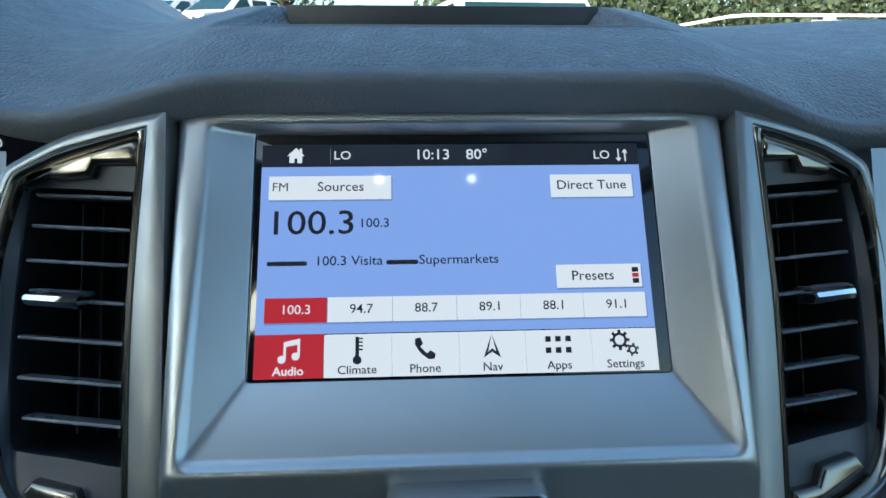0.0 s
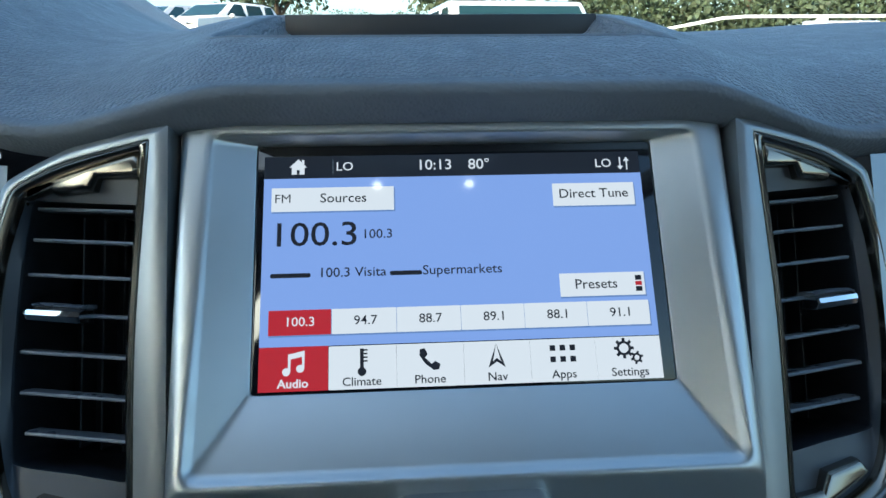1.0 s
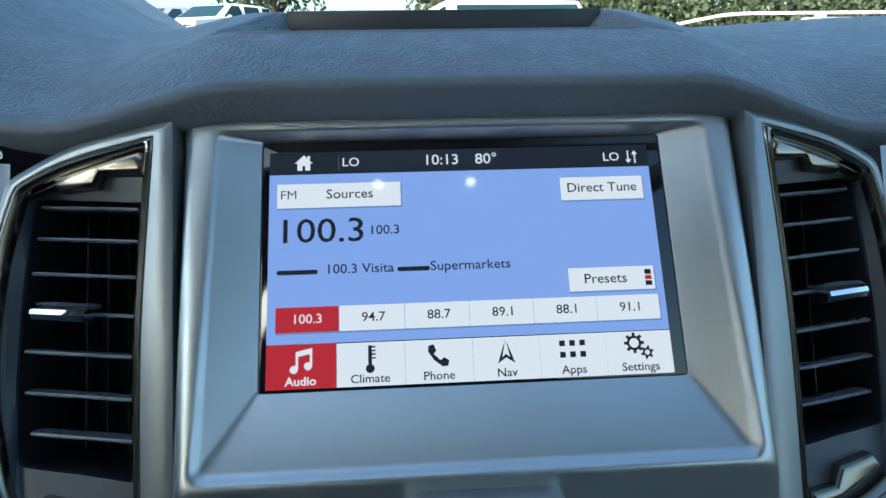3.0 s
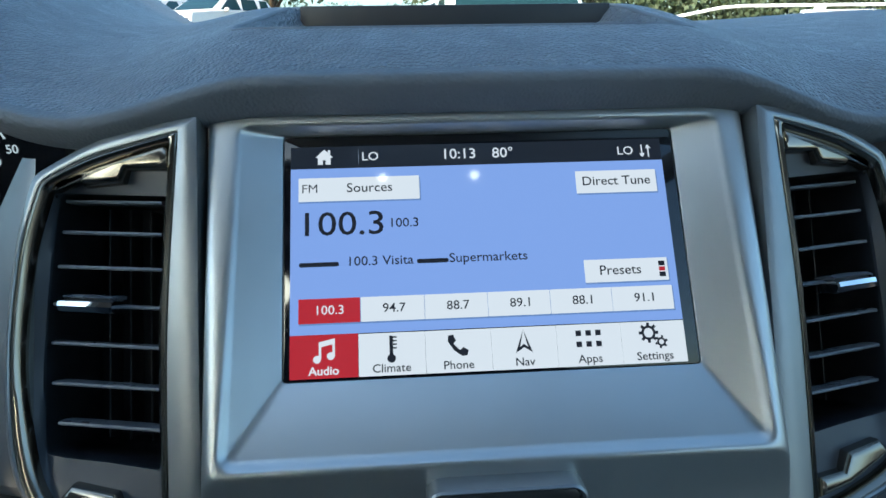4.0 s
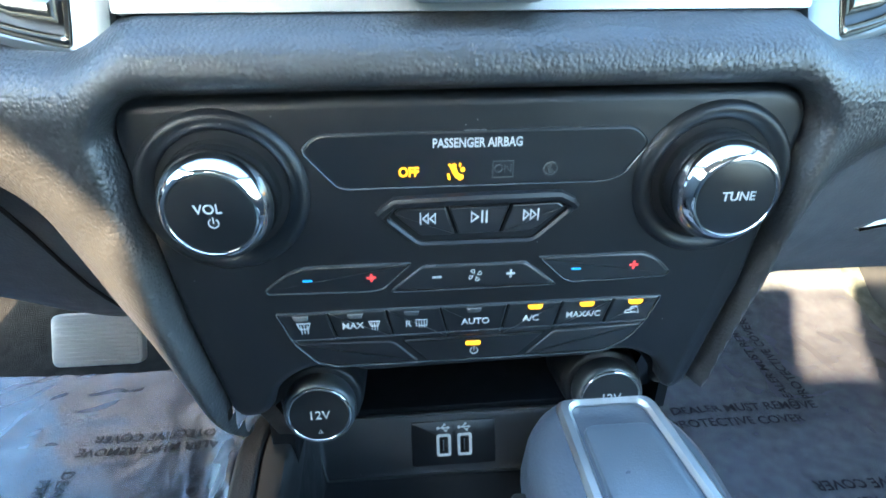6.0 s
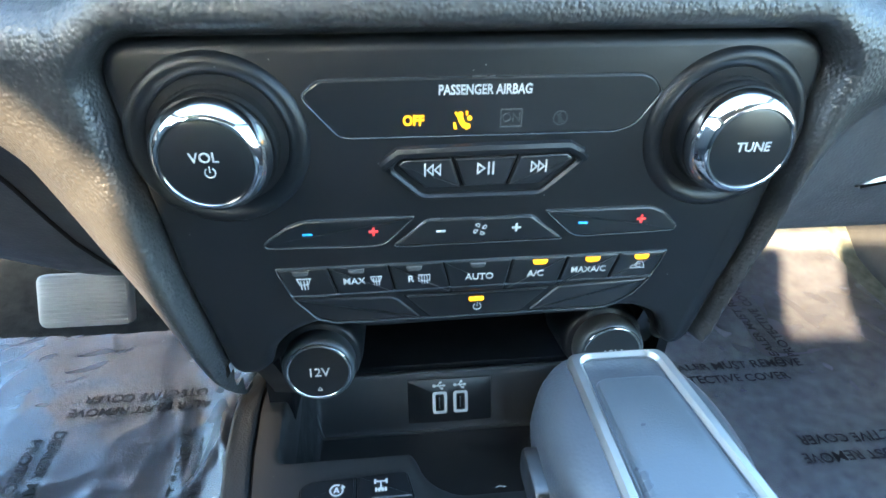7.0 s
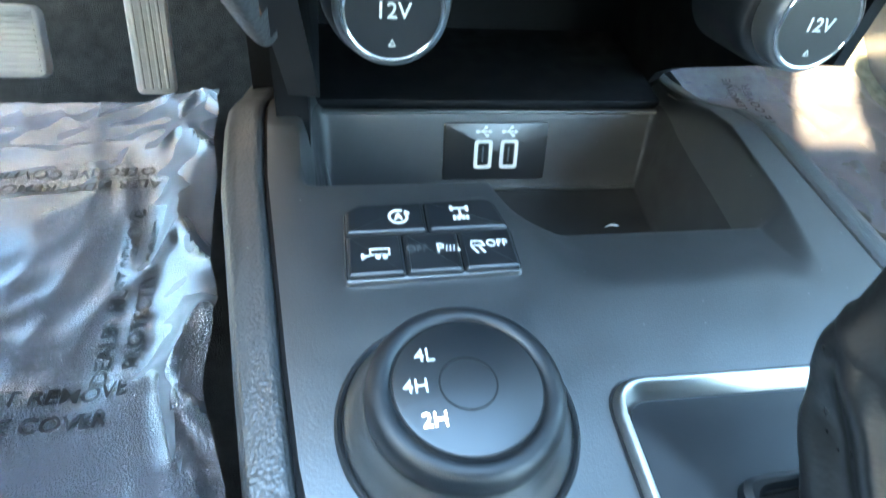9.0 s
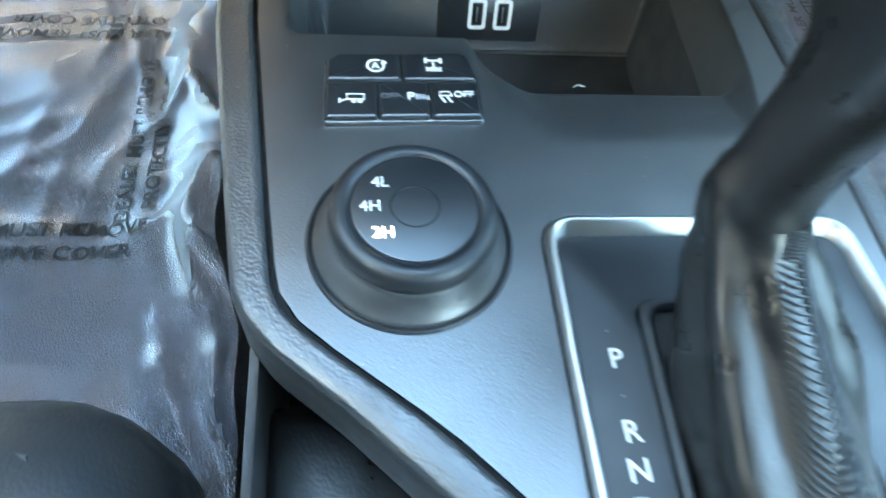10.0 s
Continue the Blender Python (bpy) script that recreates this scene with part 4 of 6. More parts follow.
for q in ([(-0.0318, 1.1296), (-0.0296, 1.1318), (-0.0116, 1.1320), (-0.0078, 1.1200), (-0.0212, 1.1200)],
          [(-0.0104, 1.1320), (0.0138, 1.1324), (0.0098, 1.1203), (-0.0064, 1.1202)],
          [(0.0149, 1.1324), (0.0333, 1.1328), (0.0358, 1.1306), (0.0235, 1.1205), (0.0109, 1.1203)]):
    button(q, h=0.0020, r=0.0008)
part("brow", tube([P_FRAME @ Vector(p) for p in ((-0.0368, 1.1290, 0.0), (-0.0352, 1.1315, 0.0012), (-0.0315, 1.1350, 0.0018), (0.0, 1.1358, 0.0018), (0.0335, 1.1360, 0.0018), (0.0385, 1.1328, 0.0012), (0.0402, 1.1300, 0.0))], 0.0023, 8), PANEL, panel, "raised brow over the track buttons")
back = [[(0.0, 0.0), (0.45, 0.42), (0.45, -0.42)], [(-0.45, 0.0), (0.0, 0.42), (0.0, -0.42)], rect(-0.58, -0.42, -0.48, 0.42)]


def hollow(poly, d=0.09):
    q = offset(poly, d)
    k = len(poly)
    return [[poly[i], poly[(i + 1) % k], q[(i + 1) % k], q[i]] for i in range(k)]


track_back = hollow(back[0]) + hollow(back[1]) + [back[2]]
pg(track_back, -0.0182, 1.1276, 0.0062, PRINT, "skip_sign", 0.0021)
pg(hollow([(-0.55, 0.42), (-0.55, -0.42), (0.0, 0.0)]) + [rect(0.12, -0.42, 0.24, 0.42), rect(0.40, -0.42, 0.52, 0.42)], 0.0018, 1.1277, 0.0062, PRINT, "pause_sign", 0.0021)
pg([[(-x, y) for x, y in p] for p in track_back], 0.0220, 1.1279, 0.0062, PRINT, "skip_sign", 0.0021)

temp_l = [(-0.0852, 1.0968), (-0.0765, 1.1040), (-0.0690, 1.1068), (-0.0258, 1.1070), (-0.0375, 1.0955), (-0.0430, 1.0945), (-0.0842, 1.0952)]
fan = [(-0.0340, 1.0938), (-0.0210, 1.1052), (0.0222, 1.1054), (0.0358, 1.0942)]
temp_r = [(0.0280, 1.1074), (0.0722, 1.1076), (0.0775, 1.1052), (0.0850, 1.0982), (0.0835, 1.0962), (0.0430, 1.0952), (0.0390, 1.0968)]
for p in (temp_l, fan, temp_r):
    button(p, "rocker", 0.0010, 0.0015)
    outline(p, 0.0018, 0.0005, 0.0014)
plus = [rect(-0.5, -0.12, 0.5, 0.12), rect(-0.12, 0.12, 0.12, 0.5), rect(-0.12, -0.5, 0.12, -0.12)]
minus = [rect(-0.5, -0.12, 0.5, 0.12)]
for polys, x, z, mat, name in ((minus, -0.0680, 1.1010, BLUEP, "minus_sign"), (plus, -0.0420, 1.1012, REDP, "plus_sign"), (minus, -0.0150, 1.1002, PRINT, "minus_sign"), (plus, 0.0160, 1.1005, PRINT, "plus_sign"), (minus, 0.0438, 1.1014, BLUEP, "minus_sign"), (plus, 0.0688, 1.1022, REDP, "plus_sign")):
    pg(polys, x, z, 0.0038, mat, name, 0.0011)
blades = []
for k in range(4):
    a = k * math.pi / 2 + 0.3
    blades += [[(0.5 * math.cos(a + t) * s, 0.5 * math.sin(a + t) * s) for t, s in ((0, 0.25), (-0.25, 0.8), (0.1, 1.0), (0.5, 0.95), (0.45, 0.5))]]
pg([q for b in blades for q in hollow(b, 0.05)], 0.0010, 1.1004, 0.0062, PRINT, "fan_sign", 0.0011)

xs_t = [-0.0825, -0.0618, -0.0370, -0.0138, 0.0160, 0.0400, 0.0628, 0.0835]
xs_b = [-0.0775, -0.0580, -0.0340, -0.0100, 0.0130, 0.0362, 0.0590, 0.0790]
zt = lambda x: 1.0850 + 0.006 * x
zb = lambda x: lerp([(-0.08, 1.0713), (-0.034, 1.0708), (-0.01, 1.0694), (0.013, 1.0694), (0.0362, 1.0704), (0.059, 1.0726), (0.08, 1.0735)], x)
for i in range(7):
    q = [(xs_t[i] + 0.0003, zt(xs_t[i])), (xs_t[i + 1] - 0.0003, zt(xs_t[i + 1])), (xs_b[i + 1] - 0.0003, zb(xs_b[i + 1])), (xs_b[i] + 0.0003, zb(xs_b[i]))]
    button(q, "button", 0.0010, 0.0006)
outline([(xs_t[0], zt(xs_t[0])), (xs_t[7], zt(xs_t[7])), (xs_b[7], zb(xs_b[7])), (xs_b[0], zb(xs_b[0]))], 0.0012, 0.0005, 0.0013)
for i, x in enumerate((-0.0728, -0.0500, -0.0260, 0.0010, 0.0278, 0.0508, 0.0726)):
    z = zt(x) - 0.0020
    part("lamp", slab(rounded([(x - 0.0034, z + 0.0010), (x + 0.0034, z + 0.0010), (x + 0.0030, z - 0.0006), (x + 0.0022, z - 0.0013), (x - 0.0022, z - 0.0013), (x - 0.0030, z - 0.0006)], 0.0005, 2), P_FRAME, 0.0005, 0.0015, 0.0003), AMBER if i > 3 else LAMP_OFF, panel, "lit amber lamp" if i > 3 else "")
screen_sign = hollow([(-0.5, 0.42), (0.5, 0.42), (0.32, -0.12), (-0.32, -0.12)], 0.07) + [bar(x, 0.25, x + 0.04, -0.5, 0.07) for x in (-0.22, 0.0, 0.22)]
rear_sign = hollow(rect(-0.5, -0.25, 0.5, 0.42), 0.07) + [bar(x, 0.3, x + 0.04, -0.5, 0.07) for x in (-0.22, 0.0, 0.22)]
pg(screen_sign, -0.0718, 1.0776, 0.0060, PRINT, "defrost_sign", 0.0011)
lettering("MAX", 0.0043, P_FRAME, PRINT, panel, (-0.0512, 1.0776), 0.0011, bold=0.008)
pg(screen_sign, -0.0420, 1.0776, 0.0050, PRINT, "defrost_sign", 0.0011)
lettering("R", 0.0044, P_FRAME, PRINT, panel, (-0.0275, 1.0773), 0.0011, bold=0.008)
pg(rear_sign, -0.0218, 1.0773, 0.0050, PRINT, "defrost_sign", 0.0011)
lettering("AUTO", 0.0044, P_FRAME, PRINT, panel, (0.0018, 1.0770), 0.0011, bold=0.008)
lettering("A/C", 0.0044, P_FRAME, PRINT, panel, (0.0262, 1.0772), 0.0011, bold=0.008)
lettering("MAXA/C", 0.0041, P_FRAME, PRINT, panel, (0.0495, 1.0780), 0.0011, bold=0.008)
pg(hollow([(-0.5, -0.2), (-0.45, 0.05), (-0.2, 0.1), (-0.05, 0.35), (0.3, 0.35), (0.45, 0.05), (0.5, -0.2)], 0.06) + ring_polys(0.05, 0.02, 0.12, 0.2, 40, 330, 12), 0.0715, 1.0788, 0.0066, PRINT, "recirculation_sign", 0.0011)
low = [[(-0.0765, 1.0695), (-0.0362, 1.0682), (-0.0330, 1.0668), (-0.0232, 1.0562), (-0.0600, 1.0566), (-0.0672, 1.0592), (-0.0725, 1.0640)],
       [(-0.0300, 1.0682), (0.0330, 1.0690), (0.0212, 1.0570), (-0.0190, 1.0562)],
       [(0.0372, 1.0692), (0.0780, 1.0715), (0.0712, 1.0632), (0.0612, 1.0575), (0.0250, 1.0570)]]
for p in low:
    button(p, "button", 0.0008, 0.0012)
outline([(-0.0775, 1.0702), (0.0790, 1.0724), (0.0718, 1.0632), (0.0614, 1.0567), (-0.0602, 1.0557), (-0.0680, 1.0586)], 0.002, 0.0005, 0.0011)
part("lamp", slab(rounded(rect(-0.0023, 1.0642, 0.0043, 1.0663), 0.0006, 2), P_FRAME, 0.0004, 0.0014, 0.0003), AMBER, panel, "lit amber lamp")


def power_sign(x, z, size, mat, m, parent, lift):
    glyph(ring_polys(0, 0, 0.36, 0.46, 120, 420, 20) + [rect(-0.05, 0.0, 0.05, 0.55)], m, mat, parent, (x, z), size, lift, "power_sign")


power_sign(0.0015, 1.0610, 0.0042, PRINT, P_FRAME, panel, 0.0009)

# knobs
def knob(x, z, word, label):
    k = thing("knob", label, "knob", (x, -0.040, z), "radio knobs")
    m = Matrix(((1, 0, 0, x), (0, 0, -1, -0.038), (0, 1, 0, z), (0, 0, 0, 1)))
    part("collar", lathe([(0.0325, -0.001), (0.0318, 0.0008), (0.0302, 0.0024), (0.0284, 0.0028), (0.0262, 0.0018), (0.0246, 0.0002), (0.0240, -0.001)], m, 56, cap1=False), PANEL, k, "matt black raised collar", 60)
    part("well", lathe([(0.0245, 0.0002), (0.0195, 0.0002)], m, 48, cap1=True), GAP, k)
    n = 112
    grip = []
    for r, h in ((0.0213, 0.0003), (0.0215, 0.0016), (0.0210, 0.0070), (0.0206, 0.0096)):
        grip.append([m @ Vector(((r + (0.00025 if i % 2 else 0)) * math.cos(2 * math.pi * i / n), (r + (0.00025 if i % 2 else 0)) * math.sin(2 * math.pi * i / n), h)) for i in range(n)])
    part("grip", loft(grip, False, False), SATIN_CHROME, k, "finely ribbed satin chrome grip", 60)
    part("ring", lathe([(0.0204, 0.0092), (0.0207, 0.0106), (0.0205, 0.0124), (0.0196, 0.0148), (0.0182, 0.0172), (0.0170, 0.0187), (0.0161, 0.0195), (0.0153, 0.0196), (0.0148, 0.0188)], m, 64, cap1=False), CHROME, k, "polished chrome ring", 60)
    part("face", lathe([(0.0150, 0.0180), (0.0149, 0.0191), (0.0141, 0.0194), (0.0, 0.0194)], m, 56, cap1=False), BUTTON, k, "black face", 60)
    lettering(word, 0.0050, m, PRINT, k, (-0.0006 if word == "VOL" else 0.0008, 0.0022 if word == "VOL" else 0.0008), 0.0195, bold=0.012)
    if word == "VOL":
        power_sign(0.0006, -0.0030, 0.0042, PRINT, m, k, 0.0195)
    return k


knob(-0.0950, 1.1400, "VOL", "round black volume knob with a polished chrome ring")
knob(0.0950, 1.1396, "TUNE", "round black tuning knob with a polished chrome ring")

# ---------------------------------------------------------------- power sockets
def socket(x):
    s = thing("power_socket", "round black 12V socket cap with a thin chrome ring", "power socket", (x, 0.0, 1.015), "power sockets")
    m = Matrix.Translation((x, -0.027, 1.0165)) @ Matrix(((1, 0, 0, 0), (0, 0.12, -0.993, 0), (0, 0.993, 0.12, 0), (0, 0, 0, 1)))
    part("sleeve", lathe([(0.0225, -0.045), (0.0215, -0.020), (0.0205, -0.013), (0.0190, -0.012)], m, 44, cap1=True), PANEL, s, "black sleeve", 60)
    part("cap", lathe([(0.0165, -0.013), (0.0178, -0.010), (0.0180, -0.004), (0.0172, -0.0012), (0.0160, -0.0004)], m, 48, cap1=True), SILVER_DARK, s, "dark satin cap", 60)
    part("ring", lathe([(0.0160, -0.0010), (0.0158, 0.0002), (0.0152, 0.0006), (0.0145, 0.0003), (0.0143, -0.001)], m, 48, cap1=False), CHROME, s, "thin chrome ring", 60)
    part("face", lathe([(0.0144, -0.0006), (0.0143, 0.0002), (0.0, 0.0002)], m, 48, cap1=False), BUTTON, s, "black face", 60)
    lettering("12V", 0.0068, m, PRINT, s, (0, 0.0), 0.0003, bold=0.006)
    glyph(tri_polys(0.0014, 0.0009), m, PRINT, s, (0, -0.0098), 1.0, 0.0003, "mark")


socket(-0.0725)
socket(0.0745)

# ---------------------------------------------------------------- centre console
console = thing("centre_console", "dark grey plastic centre console with a storage tray and switches", "console", (0, -0.05, 0.68))
SEAM_L = [(-0.40, 0.000), (-0.26, -0.004), (-0.230, -0.012), (-0.206, -0.034), (-0.186, -0.0534), (-0.161, -0.0842), (-0.152, -0.0945), (-0.1455, -0.1005), (-0.137, -0.1035), (-0.10, -0.1077), (-0.0134, -0.1160), (0.05, -0.1185), (0.12, -0.110)]
RIM_L = [(-0.40, -0.020), (-0.26, -0.026), (-0.228, -0.034), (-0.202, -0.0590), (-0.177, -0.0840), (-0.1575, -0.1065), (-0.146, -0.1150), (-0.136, -0.1190), (-0.10, -0.1238), (-0.0134, -0.1345), (0.05, -0.137), (0.12, -0.128)]
SEAM_R = [(-0.40, 0.096), (-0.20, 0.112), (-0.10, 0.117), (-0.0134, 0.118), (0.013, 0.1185), (0.04, 0.1175), (0.065, 0.1080), (0.085, 0.1085), (0.12, 0.112)]
RIM_R = [(-0.40, 0.112), (-0.20, 0.128), (-0.10, 0.134), (-0.0134, 0.1355), (0.013, 0.1350), (0.035, 0.1330), (0.068, 0.1220), (0.09, 0.1240), (0.12, 0.128)]


def drop(y):
    """How far the console's top falls towards the stack."""
    return lerp([(0.02, 0.0), (0.04, 0.005), (0.065, 0.015), (0.11, 0.028), (0.12, 0.030)], y)


def tray_share(x, y):
    """1 on the tray's floor, 0 on the console's top."""
    left = smooth(0, 0.013, x + 0.104)
    right = smooth(0, 0.0095, lerp([(-0.10, 0.086), (-0.0715, 0.094), (-0.057, 0.0965), (-0.037, 0.0998), (0.002, 0.1030), (0.03, 0.1045), (0.05, 0.1060), (0.083, 0.1110)], y) - x)
    ramp_r = 0.13 * smooth(-0.080, -0.038, y) + 0.87 * smooth(-0.043, -0.020, y)
    ramp_l = smooth(0, 0.010, y + 0.020)
    k = smooth(-0.030, -0.004, x + 0.25 * min(0.0, y + 0.02))
    ramp = max(ramp_l, 0) * (1 - k) + ramp_r * k
    return left * right * max(ramp, ramp_l)


def top_point(u, y):
    a, b = lerp(SEAM_L, y), lerp(SEAM_R, y)
    x = a + (b - a) * u
    top = 0.943 - drop(y)
    floor_at = lerp([(-1, 0.866), (0.058, 0.864), (0.0645, 0.8635), (0.0670, 0.8670), (0.0830, 0.9060), (0.0860, 0.9085), (0.12, 0.9090)], y)
    return (x, y, top - (top - floor_at) * tray_share(x, y))


def console_sheet(in_tray):
    bm = grid(top_point, span(0, 0.86, 110)[:-1] + span(0.86, 1, 60), span(-0.40, -0.10, 30)[:-1] + span(-0.10, 0.10, 120))
    bmesh.ops.bisect_plane(bm, geom=bm.verts[:] + bm.edges[:] + bm.faces[:], plane_co=(0, 0, 0.9125), plane_no=(0, 0, 1), clear_outer=in_tray, clear_inner=not in_tray)
    return bm


part("top", console_sheet(False), CONSOLE, console, "satin dark top", 60)
part("tray", console_sheet(True), TRAY_SKIN, console, "matt rubbery storage tray", 60)


def rim_strip(seam, edge, sgn):
    def f(v, y):
        a, b = lerp(seam, y), lerp(edge, y)
        prof = [(0.0, -0.004), (0.06, -0.0004), (0.16, 0.0006), (0.60, 0.0002), (0.84, -0.0010), (0.95, -0.0034), (1.0, -0.0085), (1.02, -0.030), (0.99, -0.034), (0.85, -0.036)]
        i = min(int(v), len(prof) - 2)
        t = v - i
        k = prof[i][0] + (prof[i + 1][0] - prof[i][0]) * t
        h = prof[i][1] + (prof[i + 1][1] - prof[i][1]) * t
        off = 0.0013 * sgn
        return (a + off + (b - a - off) * k, y, 0.943 + h - drop(y))
    return grid(f, span(0, 9, 36), span(-0.40, -0.24, 8)[:-1] + span(-0.24, 0.12, 90))


part("rim", rim_strip(SEAM_L, RIM_L, -1), LIP, console, "grained rounded rim", 60)
part("rim", rim_strip(SEAM_R, RIM_R, 1), LIP, console, "grained rounded rim", 60)
part("joint", loft([[(lerp(SEAM_L, y) + dx, y, 0.943 + h - drop(y)) for y in span(-0.40, 0.12, 80)] for dx, h in ((-0.0022, -0.0032), (0.0006, -0.0032))], closed=False), GAP, console)
part("joint", loft([[(lerp(SEAM_R, y) + dx, y, 0.943 + h - drop(y)) for y in span(-0.40, 0.12, 80)] for dx, h in ((0.0022, -0.0032), (-0.0006, -0.0032))], closed=False), GAP, console)


for edge, sgn in ((RIM_L, -1), (RIM_R, 1)):
    part("side_wall", grid(lambda v, y: (lerp([(-0.6, sgn * 0.112), (-0.14, sgn * 0.112), (0.0, sgn * 0.128), (0.2, sgn * 0.128)], y) + sgn * 0.010 * v, y, 0.915 - 0.24 * v), span(0, 1, 10), span(-0.6, 0.16, 30)), CONSOLE, console, "plain dark side", 60)
part("side_pad", block(-0.1215, -0.02, -0.62, -0.150, 0.70, 0.868, 0.012, 3), LEATHER, console, "black leather-covered lower side")
part("seat_slide", block(-0.1475, -0.1380, -0.62, 0.02, 0.675, 0.735, 0.003), KNEE, console, "grey trim strip beside the carpet")

# USB panel on the tray's back wall
U_FRAME = Matrix.Translation((0, 0.0762, 0.8850)) @ Matrix(((1, 0, 0, 0), (0, 0.371, -0.928, 0), (0, 0.928, 0.371, 0), (0, 0, 0, 1)))
usb = thing("usb_panel", "black panel with two white-rimmed USB ports in the console tray", "usb port", (0.006, 0.085, 0.862))
part("plate", slab(rounded(rect(-0.0258, -0.0172, 0.0375, 0.0174), 0.002), U_FRAME, -0.006, 0.0025, 0.0008), BUTTON, usb)
for x in (-0.0018, 0.0140):
    part("port_frame", rim(rounded(rect(x - 0.0055, -0.0103, x + 0.0055, 0.0073), 0.0025), rounded(rect(x - 0.0034, -0.0083, x + 0.0034, 0.0053), 0.0012), U_FRAME, 0.0023, 0.0031, 0.0002), PRINT, usb, "white printed rim")
    part("port", slab(rounded(rect(x - 0.0026, -0.0074, x + 0.0026, 0.0044), 0.0006), U_FRAME, 0.0022, 0.0028, 0.0002), GAP, usb)
    part("contact", slab(rect(x - 0.0008, -0.0060, x + 0.0002, 0.0030), U_FRAME, 0.0027, 0.0031, 0.0001), SILVER_DARK, usb)
    glyph([bar(-0.5, 0, 0.4, 0, 0.12), [(0.35, 0.16), (0.6, 0), (0.35, -0.16)], disc(-0.5, 0, 0.15, 10), bar(-0.2, 0, 0.05, 0.28, 0.1), bar(-0.1, 0, 0.15, -0.28, 0.1), disc(0.1, 0.3, 0.12, 8), rect(0.12, -0.38, 0.34, -0.18)], U_FRAME, PRINT, usb, (x, 0.0121), 0.0082, 0.0026, "fork_sign")
for bead in ([(-0.0990, 0.0830, 0.9072), (0.0, 0.0830, 0.9078), (0.1085, 0.0826, 0.9080)],
             [(-0.0990, 0.0828, 0.9068), (-0.0955, 0.0750, 0.8890), (-0.0915, 0.0672, 0.8680), (-0.0895, 0.0650, 0.8635)],
             [(-0.0895, 0.0646, 0.8632), (0.0, 0.0646, 0.8640), (0.1010, 0.0646, 0.8640)],
             [(0.1085, 0.0824, 0.9076), (0.1055, 0.0740, 0.8850), (0.1015, 0.0655, 0.8640)]):
    part("tray_bead", tube(bead, 0.0013, 8), CONSOLE, console, "rounded edge of the tray's back wall")
part("tray_ledge", block(-0.100, 0.104, 0.0875, 0.105, 0.903, 0.9115, 0.0015), CONSOLE, console, "rounded ledge above the tray")

# switch block
switches = thing("switch_block", "block of five small black console buttons with white symbols", "switch", (-0.058, -0.052, 0.94))
hous = [(-0.0895, -0.0715), (-0.0275, -0.0700), (-0.0272, -0.0490), (-0.0305, -0.0330), (-0.0345, -0.0300), (-0.0835, -0.0335), (-0.0885, -0.0375)]
part("housing", slab(rounded(hous, 0.002), C_FRAME, -0.012, 0.0022, 0.0012), CONSOLE, switches)
sw = [[(-0.0880, -0.0503), (-0.0590, -0.0498), (-0.0588, -0.0345), (-0.0830, -0.0352), (-0.0878, -0.0390)],
      [(-0.0582, -0.0498), (-0.0285, -0.0493), (-0.0315, -0.0345), (-0.0350, -0.0330), (-0.0580, -0.0345)],
      [(-0.0884, -0.0700), (-0.0691, -0.0696), (-0.0689, -0.0510), (-0.0880, -0.0512)],
      [(-0.0683, -0.0696), (-0.0490, -0.0692), (-0.0486, -0.0506), (-0.0681, -0.0510)],
      [(-0.0482, -0.0692), (-0.0285, -0.0688), (-0.0282, -0.0500), (-0.0478, -0.0506)]]
for p in sw:
    button(p, "button", 0.0016, 0.0012, BUTTON, switches, 0.0005, C_FRAME, 0.0022, bevel=0.0012)
wg = lambda polys, x, y, size, name, mat=PRINT: glyph(polys, C_FRAME, mat, switches, (x, y), size, 0.0039, name, 0.00015)
wg(ring_polys(0, 0, 0.36, 0.48, 60, 400, 20) + [[(0.3, 0.05), (0.6, 0.2), (0.35, 0.42)], bar(-0.16, -0.2, 0, 0.22, 0.1), bar(0.16, -0.2, 0, 0.22, 0.1), bar(-0.1, -0.06, 0.1, -0.06, 0.08)], -0.0688, -0.0425, 0.0078, "stop_start_sign")
wg([bar(-0.4, 0.35, 0.4, 0.35, 0.12), rect(-0.5, 0.15, -0.34, 0.55), rect(0.34, 0.15, 0.5, 0.55), bar(0, 0.35, 0, -0.35, 0.12), bar(-0.4, -0.35, 0.4, -0.35, 0.1)] + [rect(x - 0.07, -0.52, x + 0.07, -0.18) for x in (-0.35, -0.12, 0.12, 0.35)], -0.0455, -0.0415, 0.0072, "axle_sign")
wg(hollow([(-0.3, 0.32), (0.6, 0.32), (0.6, -0.1), (-0.3, -0.1)], 0.07) + [disc(0.05, -0.2, 0.12, 10), disc(0.36, -0.2, 0.12, 10), bar(-0.3, -0.08, -0.6, -0.2, 0.08), rect(-0.68, -0.32, -0.56, 0.0)], -0.0782, -0.0605, 0.0078, "trailer_sign")
lettering("OFF", 0.0044, C_FRAME, DIM, switches, (-0.0640, -0.0592), 0.0039)
lettering("P", 0.0058, C_FRAME, PRINT, switches, (-0.0558, -0.0592), 0.0039, bold=0.01)
wg([bar(-0.4 + k * 0.3, -0.3, -0.3 + k * 0.3, 0.3, 0.1) for k in range(3)] + [[(0.5, -0.35), (0.75, -0.35), (0.62, 0.25)]], -0.0520, -0.0592, 0.0044, "sensor_sign")
wg(hollow([(-0.45, 0.0), (-0.35, 0.4), (0.25, 0.4), (0.4, 0.0)], 0.08) + [bar(-0.35, -0.05, -0.1, -0.5, 0.12), bar(0.05, -0.05, 0.3, -0.5, 0.12)], -0.0420, -0.0588, 0.0066, "skid_sign")
